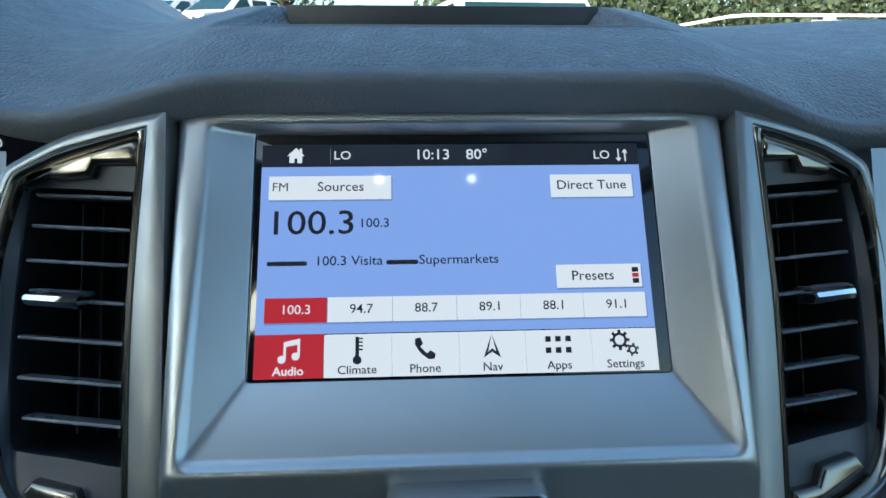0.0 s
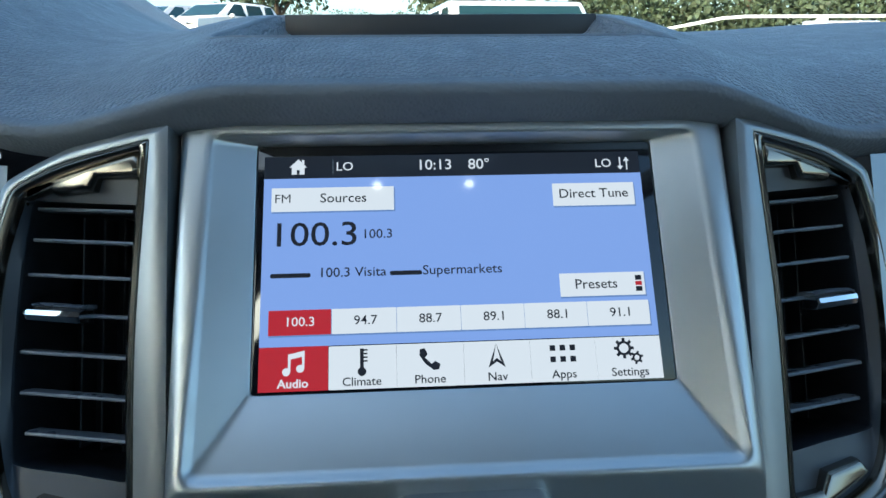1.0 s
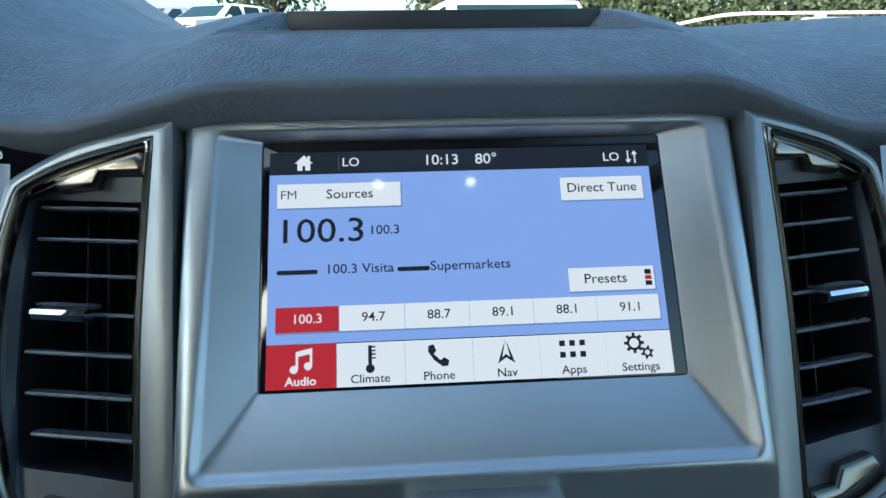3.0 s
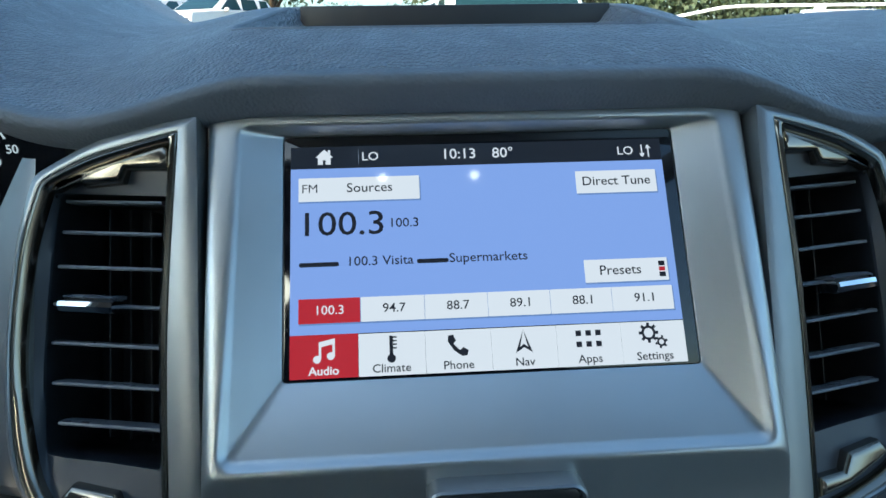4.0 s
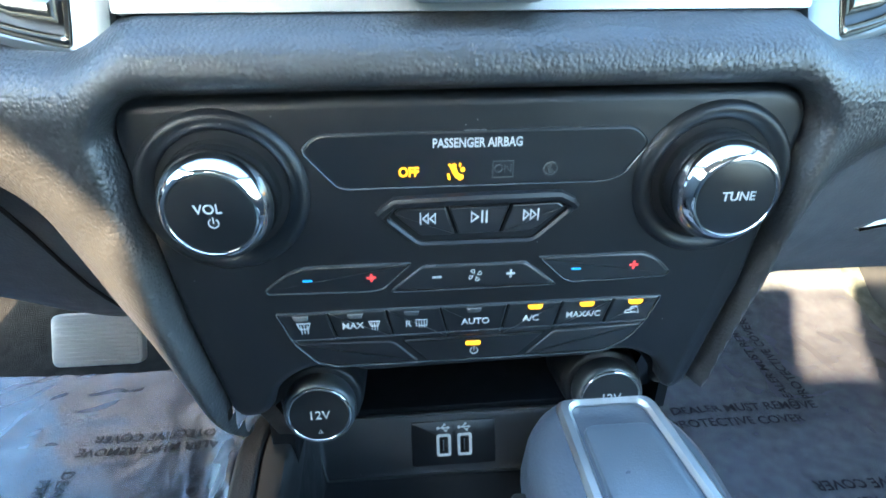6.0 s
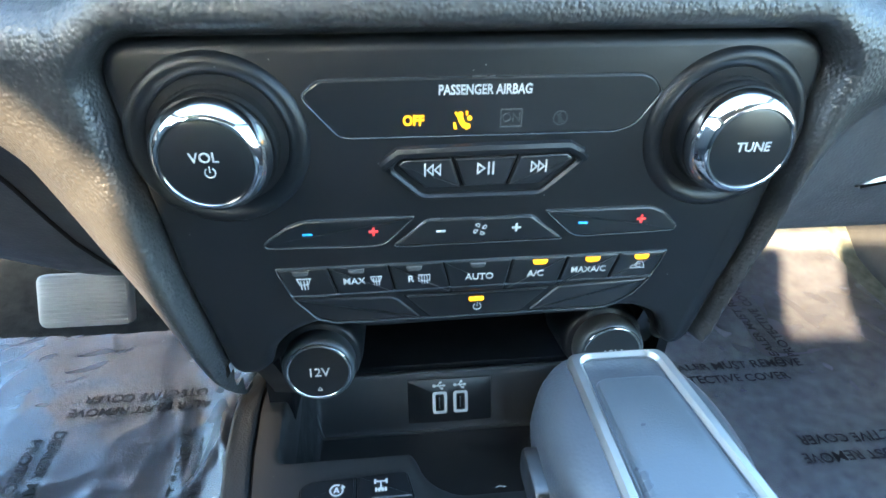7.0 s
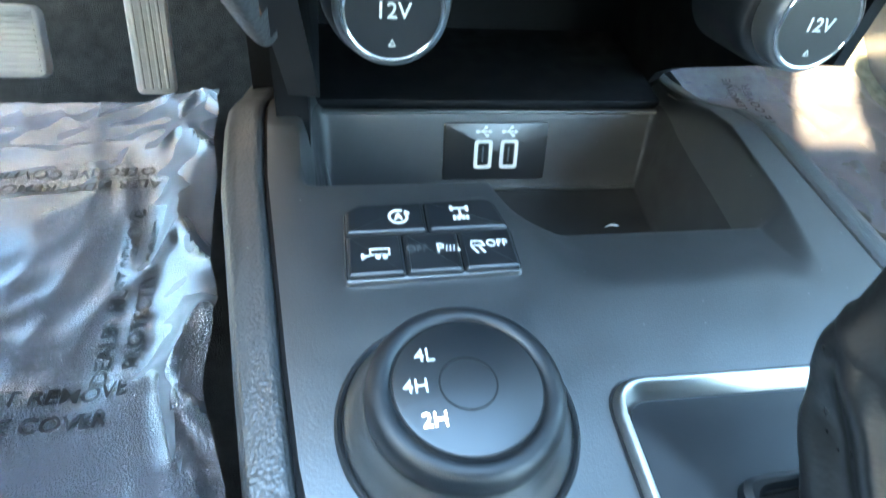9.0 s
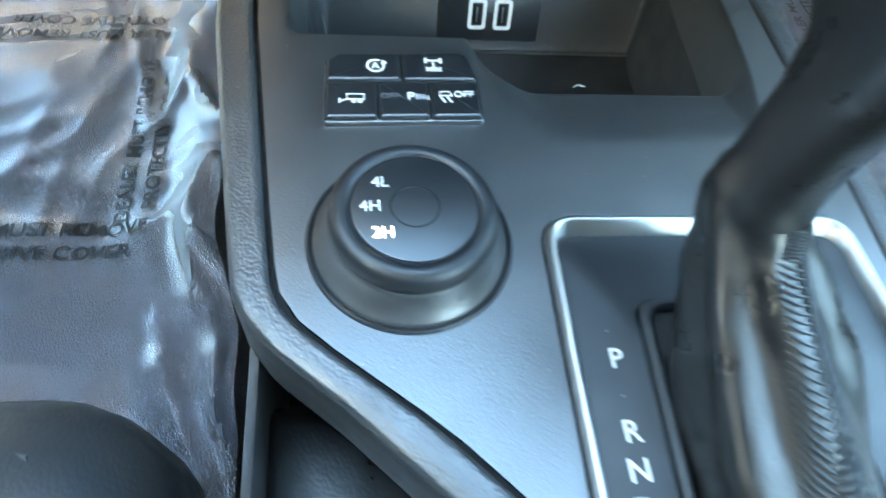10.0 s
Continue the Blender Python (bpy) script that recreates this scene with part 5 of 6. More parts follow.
lettering("OFF", 0.0046, C_FRAME, PRINT, switches, (-0.0350, -0.0578), 0.0039, bold=0.008)

# drive selector dial
dial = thing("drive_selector", "round black four-wheel-drive dial with a stepped rim on the console", "knob", (-0.0605, -0.128, 0.943))
DM = Matrix.Translation((-0.0602, -0.1218, 0.943))
part("base", lathe([(0.0352, -0.002), (0.0348, 0.0006), (0.0340, 0.0012), (0.0332, 0.0008), (0.0328, 0.0002)], DM, 64, cap1=False), PANEL, dial, "", 60)
part("skirt", lathe([(0.0329, -0.001), (0.0327, 0.0010), (0.0316, 0.0022), (0.0300, 0.0042), (0.0286, 0.0068), (0.0276, 0.0096), (0.0271, 0.0120), (0.0262, 0.0126)], DM, 72, cap1=True), CONSOLE, dial, "satin black flared skirt", 60)
part("grip", lathe([(0.0262, 0.0100), (0.0270, 0.0118), (0.0272, 0.0140), (0.0268, 0.0164), (0.0258, 0.0184), (0.0242, 0.0196), (0.0224, 0.0198), (0.0208, 0.0192), (0.0204, 0.0184)], DM, 72, cap1=True), PANEL, dial, "satin black turning grip", 60)
part("ring_gap", lathe([(0.0204, 0.0186), (0.0197, 0.0186)], DM, 64, cap1=False), GAP, dial)
part("face", lathe([(0.0198, 0.0178), (0.0197, 0.0192), (0.0191, 0.0194), (0.0, 0.0194)], DM, 64, cap1=False), BUTTON, dial, "matt black face", 60)
part("ring_line", lathe([(0.0080, 0.0192), (0.0079, 0.01955), (0.0074, 0.01955), (0.0073, 0.0192)], DM, 40, cap1=False), GAP, dial)
lettering("4L", 0.0056, DM, PRINT, dial, (-0.0104, 0.0092), 0.0195, bold=0.0)
lettering("4H", 0.0056, DM, PRINT, dial, (-0.0138, 0.0001), 0.0195, bold=0.0)
lettering("2H", 0.0056, DM, WARM, dial, (-0.0102, -0.0096), 0.0195, bold=0.0, label="lit warm white lettering")

# ---------------------------------------------------------------- gear selector
SATIN = material("satin_metal", (0.58, 0.57, 0.55), 0.34, metal=1.0, vary=0.03, rvary=0.05)
gate = thing("gear_gate", "dark gear gate plate in a polished metal frame", "gear lever", (0.045, -0.18, 0.943))
g_o = rounded([(-0.0178, -0.300), (0.1085, -0.300), (0.1040, -0.1175), (-0.0140, -0.1150)], [0.01, 0.01, 0.012, 0.012], 6)
g_i = rounded([(-0.0140, -0.296), (0.1040, -0.296), (0.0985, -0.1245), (-0.0100, -0.1220)], [0.008, 0.008, 0.009, 0.009], 6)
G_FRAME = Matrix.Translation((0, 0, 0.9445))
def gate_ring(d, h):
    return [G_FRAME @ Vector((x, y, h)) for x, y in (offset(g_o, d) if d else g_o)]


part("frame", loft([gate_ring(0, -0.006), gate_ring(0, 0.0008), gate_ring(0.0006, 0.0022), gate_ring(0.0015, 0.0029), gate_ring(0.0024, 0.0026), gate_ring(0.0030, 0.0016)] + [[G_FRAME @ Vector((x, y, h)) for x, y in g_i] for h in (-0.0016, -0.004)]), SATIN, gate, "polished metal frame", 60)
part("joint", loft([gate_ring(-0.0011, -0.0012), gate_ring(0.0005, -0.0012)]), GAP, gate)
part("plate", slab(g_i, G_FRAME, -0.006, -0.0010, 0.0003), PANEL, gate, "dark blue-black plate")
slot_o = rounded([(0.0055, -0.270), (0.0720, -0.270), (0.0700, -0.1480), (0.0115, -0.1490)], 0.006, 5)
slot_i = rounded([(0.0090, -0.266), (0.0685, -0.266), (0.0665, -0.1525), (0.0150, -0.1535)], 0.005, 5)
part("slot_frame", rim(slot_o, slot_i, G_FRAME, -0.002, 0.0040, 0.0016), PANEL, gate, "raised black frame of the slot")
part("slot", slab(slot_i, G_FRAME, -0.003, 0.0008, 0.0002), GAP, gate)
for t, x, y in (("P", 0.0008, -0.1680), ("R", -0.0002, -0.1905), ("N", -0.0008, -0.2015), ("D", -0.0012, -0.2120), ("S", -0.0016, -0.2225)):
    lettering(t, 0.0092, G_FRAME, PRINT, gate, (x, y), -0.0009, bold=0.006)

lever = thing("gear_lever", "leather-booted gear lever with a satin silver topped grip", "gear lever", (0.04, -0.18, 0.945))


def oval(cx, cy, rx, ry, z, n=40, power=2.3, fold=0.0, phase=0.0, tilt=0.0):
    out = []
    for k in range(n):
        a = 2 * math.pi * k / n
        c, s = math.cos(a), math.sin(a)
        f = 1 + fold * math.sin(5 * a + phase)
        x = rx * f * math.copysign(abs(c) ** (2 / power), c)
        y = ry * f * math.copysign(abs(s) ** (2 / power), s)
        out.append((cx + x, cy + y, z + tilt * y))
    return out


BOOT = [(0.0385, -0.1990, 0.0260, 0.0450, 0.945, 0.0, 0), (0.0385, -0.1945, 0.0268, 0.0440, 0.953, 0.05, 0.3), (0.0365, -0.1830, 0.0242, 0.0370, 0.964, 0.10, 1.2), (0.0325, -0.1690, 0.0200, 0.0280, 0.976, 0.15, 2.2), (0.0275, -0.1570, 0.0158, 0.0200, 0.988, 0.13, 2.9), (0.0240, -0.1490, 0.0128, 0.0148, 0.998, 0.06, 3.3), (0.0230, -0.1470, 0.0116, 0.0132, 1.004, 0.0, 3.4)]
def boot_ring(t):
    """One ring of the boot, t from its foot (0) to its neck (6)."""
    cx, cy, rx, ry, z, f, p = (curve([(i, r[c]) for i, r in enumerate(BOOT)], t) for c in range(7))
    return [(x + 0.0016 * noise.noise(Vector((x * 70, y * 40, z * 90))) * smooth(0.5, 2, t) * smooth(6, 5, t), y, z) for x, y, z in oval(cx, cy, rx, ry, z, 72, fold=f, phase=p)]


part("boot", loft([boot_ring(t) for t in span(0, 6, 36)]), LEATHER, lever, "folded black leather boot", 70)


def boot_at(t, a, out=0.0006):
    """A point on the boot, t from its foot to its neck, a the angle round it."""
    k = min(int(t * 6), 5)
    f = t * 6 - k
    r = [p + (q - p) * f for p, q in zip(BOOT[k], BOOT[k + 1])]
    s = 1 + r[5] * math.sin(5 * a + r[6])
    c, sn = math.cos(a), math.sin(a)
    p = 2 / 2.3
    return Vector((r[0] + (r[2] * s + out) * math.copysign(abs(c) ** p, c), r[1] + (r[3] * s + out) * math.copysign(abs(sn) ** p, sn), r[4] + out))


SEAM = material("seam_leather", (0.030, 0.031, 0.033), 0.40, grain=0.1, scale=900, vary=0.1)
for k in range(44):
    t0 = 0.12 + 0.86 * k / 43
    a0 = radians(-96 + 26 * t0)
    for s in (-1, 1):
        part("stitch", tube([boot_at(t0, a0 + s * 0.03, 0.0006), boot_at(min(t0 + 0.012, 1), a0 + s * 0.16, 0.0007), boot_at(min(t0 + 0.025, 1), a0 + s * 0.30, 0.0001)], [0.0005, 0.0006, 0.0004], 6), SEAM, lever)
grip_rings = [oval(0.0230, -0.1470, 0.0120, 0.0136, 1.001), oval(0.0232, -0.1468, 0.0122, 0.0138, 1.004), oval(0.0232, -0.1464, 0.0110, 0.0126, 1.006), oval(0.0236, -0.1455, 0.0108, 0.0124, 1.014), oval(0.0248, -0.1440, 0.0110, 0.0130, 1.028), oval(0.0262, -0.1440, 0.0135, 0.0172, 1.042), oval(0.0284, -0.1408, 0.0200, 0.0265, 1.054, power=2.5), oval(0.0302, -0.1385, 0.0266, 0.0368, 1.068, power=2.7, tilt=-0.05)]
part("grip", loft(grip_rings), LEATHER, lever, "black leather grip", 70)
cap_rings = [oval(0.0310, -0.1385, 0.0262, 0.0372, 1.067, power=2.7, tilt=-0.05), oval(0.0316, -0.1380, 0.0276, 0.0385, 1.074, power=2.7, tilt=-0.05), oval(0.0320, -0.1378, 0.0272, 0.0380, 1.083, power=2.6, tilt=-0.05), oval(0.0322, -0.1376, 0.0262, 0.0352, 1.0895, power=2.5, tilt=-0.05), oval(0.0336, -0.1375, 0.0212, 0.0310, 1.0928, power=2.4, tilt=-0.05), oval(0.0338, -0.1375, 0.0100, 0.0180, 1.0942, power=2.2, tilt=-0.05)]
head = part("head", loft(cap_rings, False, True), HEAD_SKIN, lever, "satin blue-grey head", 70)
TOPM = Matrix.Translation((0, 0, 1.0925 - 0.1375 * 0.05)) @ Matrix(((1, 0, 0, 0), (0, 1, 0, 0), (0, -0.05, 1, 0), (0, 0, 0, 1)))
bez_o = rounded([(0.0178, -0.1072), (0.0502, -0.1072), (0.0550, -0.1755), (0.0165, -0.1755)], 0.005, 5)
bez_i = rounded([(0.0222, -0.1100), (0.0458, -0.1100), (0.0506, -0.1735), (0.0210, -0.1735)], 0.004, 5)
part("bright_frame", rim(bez_o, bez_i, TOPM, -0.006, 0.0026, 0.0012), SATIN, lever, "satin metal frame")
part("scoop", slab(bez_i, TOPM, -0.006, 0.0002, 0.0002), SATIN, lever, "bright metal scoop before the inlay")
inl = rounded([(0.0230, -0.1200), (0.0450, -0.1200), (0.0498, -0.1732), (0.0218, -0.1732)], 0.004, 4)
part("inlay", slab(inl, TOPM, -0.006, 0.0032, 0.0018), KNOB_SKIN, lever, "satin blue-grey inlay")
part("release_button", slab(rounded(rect(-0.010, -0.006, 0.010, 0.006), 0.005), Matrix.Translation((0.0020, -0.138, 1.072)) @ Matrix(((0, 0, -1, 0), (1, 0, 0, 0), (0, 1, 0, 0), (0, 0, 0, 1))), -0.004, 0.0016, 0.0012), BUTTON, lever, "black side button")


# a scrap of white fluff on the edge of the tray
lint = solo("lint", tube([(0.0170, -0.0405, 0.9352), (0.0195, -0.0400, 0.9362), (0.0215, -0.0412, 0.9366), (0.0232, -0.0400, 0.9354)], [0.00015, 0.00045, 0.0004, 0.00015], 6), material("fluff", (0.32, 0.31, 0.30), 0.9, vary=0.1), "small scrap of white fluff on the console", "lint")

# ---------------------------------------------------------------- floor and pedals
def floor_z(y):
    return lerp([(-2.0, 0.68), (0.44, 0.68), (0.52, 0.70), (0.62, 0.78), (0.85, 1.02)], y)


carpet = tagged(part("floor", grid(lambda x, y: (x, y, floor_z(y)), span(-0.78, 0.12, 30), span(-1.7, 0.85, 60)), CARPET, None, "", 60), "dark loop carpet of the driver footwell", "carpet", "", "structure")
tagged(part("floor", grid(lambda x, y: (x, y, floor_z(y)), span(0.12, 0.78, 30), span(-1.7, 0.85, 60)), CARPET_LIT, None, "", 60), "passenger footwell carpet, paler grey for the sunlight on it", "carpet", "", "structure")

brake = thing("brake_pedal", "wide ribbed grey brake pedal above the carpet", "pedal", (-0.38, 0.35, 0.76))
BM_ = Matrix.Translation((-0.386, 0.350, 0.8005)) @ Matrix.Rotation(radians(-28), 4, "X") @ Matrix(((1, 0, 0, 0), (0, 0, -1, 0), (0, 1, 0, 0), (0, 0, 0, 1)))
part("pad", slab(rounded(rect(-0.052, -0.031, 0.052, 0.031), 0.011, 5), BM_, -0.008, 0.004, 0.003), PEDAL, brake, "ribbed grey pad")
for k in range(11):
    s = -0.025 + k * 0.0050
    part("rib", slab(rounded(rect(-0.047, s - 0.0014, 0.047, s + 0.0014), 0.001, 2), BM_, 0.003, 0.0056, 0.0010), PEDAL, brake)
part("arm", tube([(-0.395, 0.375, 0.80), (-0.40, 0.43, 0.90), (-0.40, 0.46, 1.05)], 0.010, 10), GAP, brake, "black steel arm")
accel = thing("accelerator_pedal", "tall narrow ribbed grey accelerator pedal", "pedal", (-0.24, 0.34, 0.74))
AM = Matrix.Translation((-0.239, 0.335, 0.8180)) @ Matrix.Rotation(radians(-22), 4, "X") @ Matrix(((1, 0, 0, 0), (0, 0, -1, 0), (0, 1, 0, 0), (0, 0, 0, 1)))
part("pad", slab(rounded([(-0.019, -0.052), (0.014, -0.052), (0.016, 0.075), (-0.018, 0.075)], 0.006, 4), AM, -0.008, 0.003, 0.002), PEDAL, accel, "ribbed grey pad")
for k in range(4):
    x = -0.0125 + k * 0.0070
    part("rib", slab(rounded(rect(x - 0.0014, -0.047, x + 0.0014, 0.070), 0.001, 2), AM, 0.002, 0.0048, 0.0009), PEDAL, accel)
part("arm", tube([(-0.247, 0.385, 0.86), (-0.25, 0.43, 0.93), (-0.25, 0.47, 1.05)], 0.009, 10), GAP, accel, "black steel arm")

# ---------------------------------------------------------------- plastic film on the floor
def film_material():
    m = bpy.data.materials.new("clear_film")
    m.use_nodes = True
    nt = m.node_tree
    nt.nodes.remove(nt.nodes["Principled BSDF"])
    out = nt.nodes["Material Output"]
    tc = nt.nodes.new("ShaderNodeTexCoord")
    n = nt.nodes.new("ShaderNodeTexNoise")
    n.inputs["Scale"].default_value, n.inputs["Detail"].default_value, n.inputs["Distortion"].default_value = 11, 4, 0.6
    nt.links.new(tc.outputs["Object"], n.inputs["Vector"])
    bump = nt.nodes.new("ShaderNodeBump")
    bump.inputs["Strength"].default_value, bump.inputs["Distance"].default_value = 0.14, 0.008
    nt.links.new(n.outputs["Fac"], bump.inputs["Height"])
    clear = nt.nodes.new("ShaderNodeBsdfTransparent")
    clear.inputs["Color"].default_value = (0.86, 0.88, 0.92, 1)
    milky = nt.nodes.new("ShaderNodeBsdfDiffuse")
    milky.inputs["Color"].default_value = (0.36, 0.375, 0.465, 1)
    gloss = nt.nodes.new("ShaderNodeBsdfGlossy")
    gloss.inputs["Roughness"].default_value = 0.30
    gloss.inputs["Color"].default_value = (0.95, 0.96, 1, 1)
    nt.links.new(bump.outputs["Normal"], gloss.inputs["Normal"])
    nt.links.new(bump.outputs["Normal"], milky.inputs["Normal"])
    m1, m2 = nt.nodes.new("ShaderNodeMixShader"), nt.nodes.new("ShaderNodeMixShader")
    m1.inputs[0].default_value = 0.27
    nt.links.new(clear.outputs[0], m1.inputs[1])
    nt.links.new(milky.outputs[0], m1.inputs[2])
    fr = nt.nodes.new("ShaderNodeFresnel")
    fr.inputs["IOR"].default_value = 1.52
    nt.links.new(bump.outputs["Normal"], fr.inputs["Normal"])
    add = nt.nodes.new("ShaderNodeMath")
    add.operation = "ADD"
    add.inputs[1].default_value = 0.01
    nt.links.new(fr.outputs[0], add.inputs[0])
    nt.links.new(add.outputs[0], m2.inputs[0])
    nt.links.new(m1.outputs[0], m2.inputs[1])
    nt.links.new(gloss.outputs[0], m2.inputs[2])
    nt.links.new(m2.outputs[0], out.inputs["Surface"])
    return m


FILM = film_material()
FILM_INK = material("film_ink", (0.014, 0.014, 0.017), 0.7, vary=0.3, vscale=90, rvary=0)


def film_height(x, y, seed, edge):
    a = noise.noise(Vector((x * 7 + seed, y * 6, seed))) * 0.006
    r = abs(noise.noise(Vector((x * 22 + seed, y * 9, 3.1 + seed))))
    b = (1 - r) ** 3 * 0.0022
    c = (1 - abs(noise.noise(Vector((x * 12 - y * 16, y * 24, 7.7 + seed))))) ** 4 * 0.0022
    crumple = smooth(0.10, 0.0, edge)
    fold = 1 - abs(noise.noise(Vector((x * 24 + y * 7, y * 8 - x * 6, 1.3 + seed))))
    d = (fold ** 7 * 0.016 + abs(noise.noise(Vector((x * 13, y * 6, 4.1 + seed)))) * 0.020 + 0.010) * crumple
    return 0.003 + a + b + c + d


def film_z(x, y, x0, x1, seed):
    inner = (x1 - x) if x0 < -0.3 else (x - x0)
    return max(floor_z(y) + 0.003, 0.683) + film_height(x, y, seed, inner)


FILM_EDGE = [(-0.55, -0.150), (-0.132, -0.156), (-0.094, -0.160), (-0.021, -0.172), (0.068, -0.181), (0.228, -0.196), (0.43, -0.205)]


def film(name, x0, x1, y0, y1, seed, label):
    def f(u, v):
        x, y = x0 + (x1 - x0) * u, y0 + (y1 - y0) * v
        wob = 0.012 * noise.noise(Vector((0.0, y * 13, seed)))
        xx = x + wob * (1 if (u > 0.97 or u < 0.03) else 0.4)
        xx += (lerp(FILM_EDGE, y) - x1) * smooth(0.55, 1.0, u) if x0 < -0.3 else 0.0
        return (xx, y, film_z(x, y, x0, x1, seed))
    return solo(name, grid(f, span(0, 1, 150), span(0, 1, 170)), FILM, label, "floor cover", "protective floor covers", smooth=70)


film_l = film("protective_film", -0.74, -0.178, -0.55, 0.428, 2.0, "crumpled clear plastic protective film printed with warnings over the driver carpet")
film_r = film("protective_film", 0.178, 0.70, -0.55, 0.62, 9.0, "clear plastic protective film printed with warnings over the passenger carpet")


def film_words(text, size, x, y, turn, parent):
    """Words that lie on the folds of the film."""
    o = lettering(text, size, Matrix.Translation((x, y, 0)) @ Matrix.Rotation(radians(turn), 4, "Z"), FILM_INK, parent, bold=0.012, thick=0.0001)
    x0, x1, seed = (-0.74, -0.178, 2.0) if parent == film_l else (0.178, 0.70, 9.0)
    for v in o.data.vertices:
        v.co.z = film_z(v.co.x, v.co.y, x0, x1, seed) + 0.0025


film_words("DEALER MUST REMOVE", 0.0175, -0.318, 0.279, 180, film_l)
film_words("PROTECTIVE COVER", 0.0175, -0.318, 0.300, 180, film_l)
film_words("DEALER MUST REMOVE", 0.0175, -0.262, 0.150, 90, film_l)
film_words("PROTECTIVE COVER", 0.0175, -0.241, 0.150, 90, film_l)
film_words("DEALER MUST REMOVE", 0.0175, -0.330, 0.052, 0, film_l)
film_words("PROTECTIVE COVER", 0.0175, -0.330, 0.030, 0, film_l)
film_words("DEALER MUST REMOVE", 0.0175, -0.405, 0.160, 270, film_l)
film_words("PROTECTIVE COVER", 0.0175, -0.426, 0.160, 270, film_l)
film_words("DEALER MUST REMOVE", 0.0185, 0.47, 0.38, 90, film_r)
film_words("PROTECTIVE COVER", 0.0185, 0.495, 0.38, 90, film_r)
film_words("DEALER MUST REMOVE", 0.0185, 0.40, 0.285, 0, film_r)
film_words("PROTECTIVE COVER", 0.0185, 0.38, 0.262, 0, film_r)
film_words("DEALER MUST REMOVE", 0.0185, 0.50, 0.14, 180, film_r)
film_words("PROTECTIVE COVER", 0.0185, 0.50, 0.165, 180, film_r)

# ---------------------------------------------------------------- driver seat
seat = thing("driver_seat", "dark grey leather driver seat with a stitched cushion", "seat", (-0.41, -0.4, 0.68))


part("cushion", block(-0.655, -0.150, -0.70, -0.135, 0.72, 0.890, 0.060, 6), SEAT, seat, "dark grey leather cushion", 80)
seam_pts = [(-0.59, -0.150, 0.873), (-0.40, -0.148, 0.872), (-0.25, -0.152, 0.873), (-0.195, -0.170, 0.880), (-0.178, -0.23, 0.884), (-0.176, -0.55, 0.885)]
part("piping", tube(seam_pts, 0.0022, 6), LEATHER, seat)
# Backrest and headrest are out of view, sized to gate the sun
part("backrest", block(-0.65, -0.18, -0.90, -0.77, 0.78, 1.475, 0.05, 4, Matrix()), SEAT, seat, "unseen dark grey leather backrest, sized to gate the sun", 80)
part("headrest", block(-0.52, -0.30, -0.90, -0.79, 1.49, 1.67, 0.04, 4), SEAT, seat, "unseen dark grey leather headrest, sized to gate the sun", 80)
part("base", block(-0.60, -0.20, -0.66, -0.22, 0.68, 0.75, 0.01), GAP, seat, "black seat base")

# ---------------------------------------------------------------- cab shell, unseen; its openings are set to steer sun and sky light
def shell(name, bm, mat, label, category="wall"):
    return solo(name, bm, mat, label, category, kind="structure")


shell("ceiling", block(-0.72, 0.72, -1.55, -0.37, 1.94, 1.98, 0.01), LINER, "pale grey headliner of the cab", "ceiling")
shell("wall_rear", block(-0.76, 0.76, -1.62, -1.58, 0.6, 1.45, 0.01), DOOR, "dark trim below the rear window")
# Unseen pieces added so a single gap lets a sun patch through
shell("light_block_rear_upper", block(-0.40, 0.76, -1.62, -1.58, 1.452, 1.94, 0.01), DOOR, "unseen dark sheet added to block light from the rear")
shell("light_block_rear_sill", block(-0.508, -0.402, -1.62, -1.58, 1.452, 1.80, 0.004), DOOR, "unseen dark piece added to shorten the sun patch")
shell("light_block_rear_corner", block(-0.76, -0.51, -1.62, -1.58, 1.452, 1.94, 0.01), DOOR, "unseen dark sheet added to narrow the sun patch")
# Driver side walls and posts, unseen; heights and gaps picked to cut the sun
shell("wall_left", block(-0.83, -0.77, -1.6, -0.10, 0.55, 1.50, 0.02), DOOR, "unseen dark driver door panel, raised to hold back the sun")
shell("wall_left_front", block(-0.83, -0.77, -0.097, 0.15, 0.55, 1.34, 0.02), DOOR, "unseen dark front of the driver door, set to shade the carpet")
shell("wall_left_sill", block(-0.83, -0.77, 0.153, 0.85, 0.55, 0.76, 0.02), DOOR, "dark sill of the driver side")
shell("light_block_frame_left", block(-0.80, -0.735, -1.6, -0.38, 1.858, 1.98, 0.01), LINER, "unseen pale grey frame, set to cut the sun off above")
# Unseen posts added to keep sun off knee and control panels
shell("light_block_middle_left", block(-0.80, -0.76, -1.04, -0.70, 1.502, 1.856, 0.01), LINER, "unseen pale grey post, added to shade the knee panel", "pillar")
shell("light_block_side_left", block(-0.80, -0.77, -1.56, -1.30, 1.502, 1.856, 0.01), LINER, "unseen pale grey post, added to shade the control panel", "pillar")
shell("wall_right", block(0.77, 0.83, -1.6, 0.85, 0.55, 0.80, 0.02), DOOR, "dark sill of the passenger side")
# Unseen; kept low so sky light reaches the passenger floor
shell("wall_right_door", block(0.77, 0.83, -1.6, 0.248, 0.803, 1.13, 0.02), DOOR, "unseen dark passenger door panel, kept low for sky light")
shell("wall_right_kick", block(0.74, 0.765, 0.25, 0.85, 0.68, 1.28, 0.01), DOOR, "dark kick panel of the passenger side")
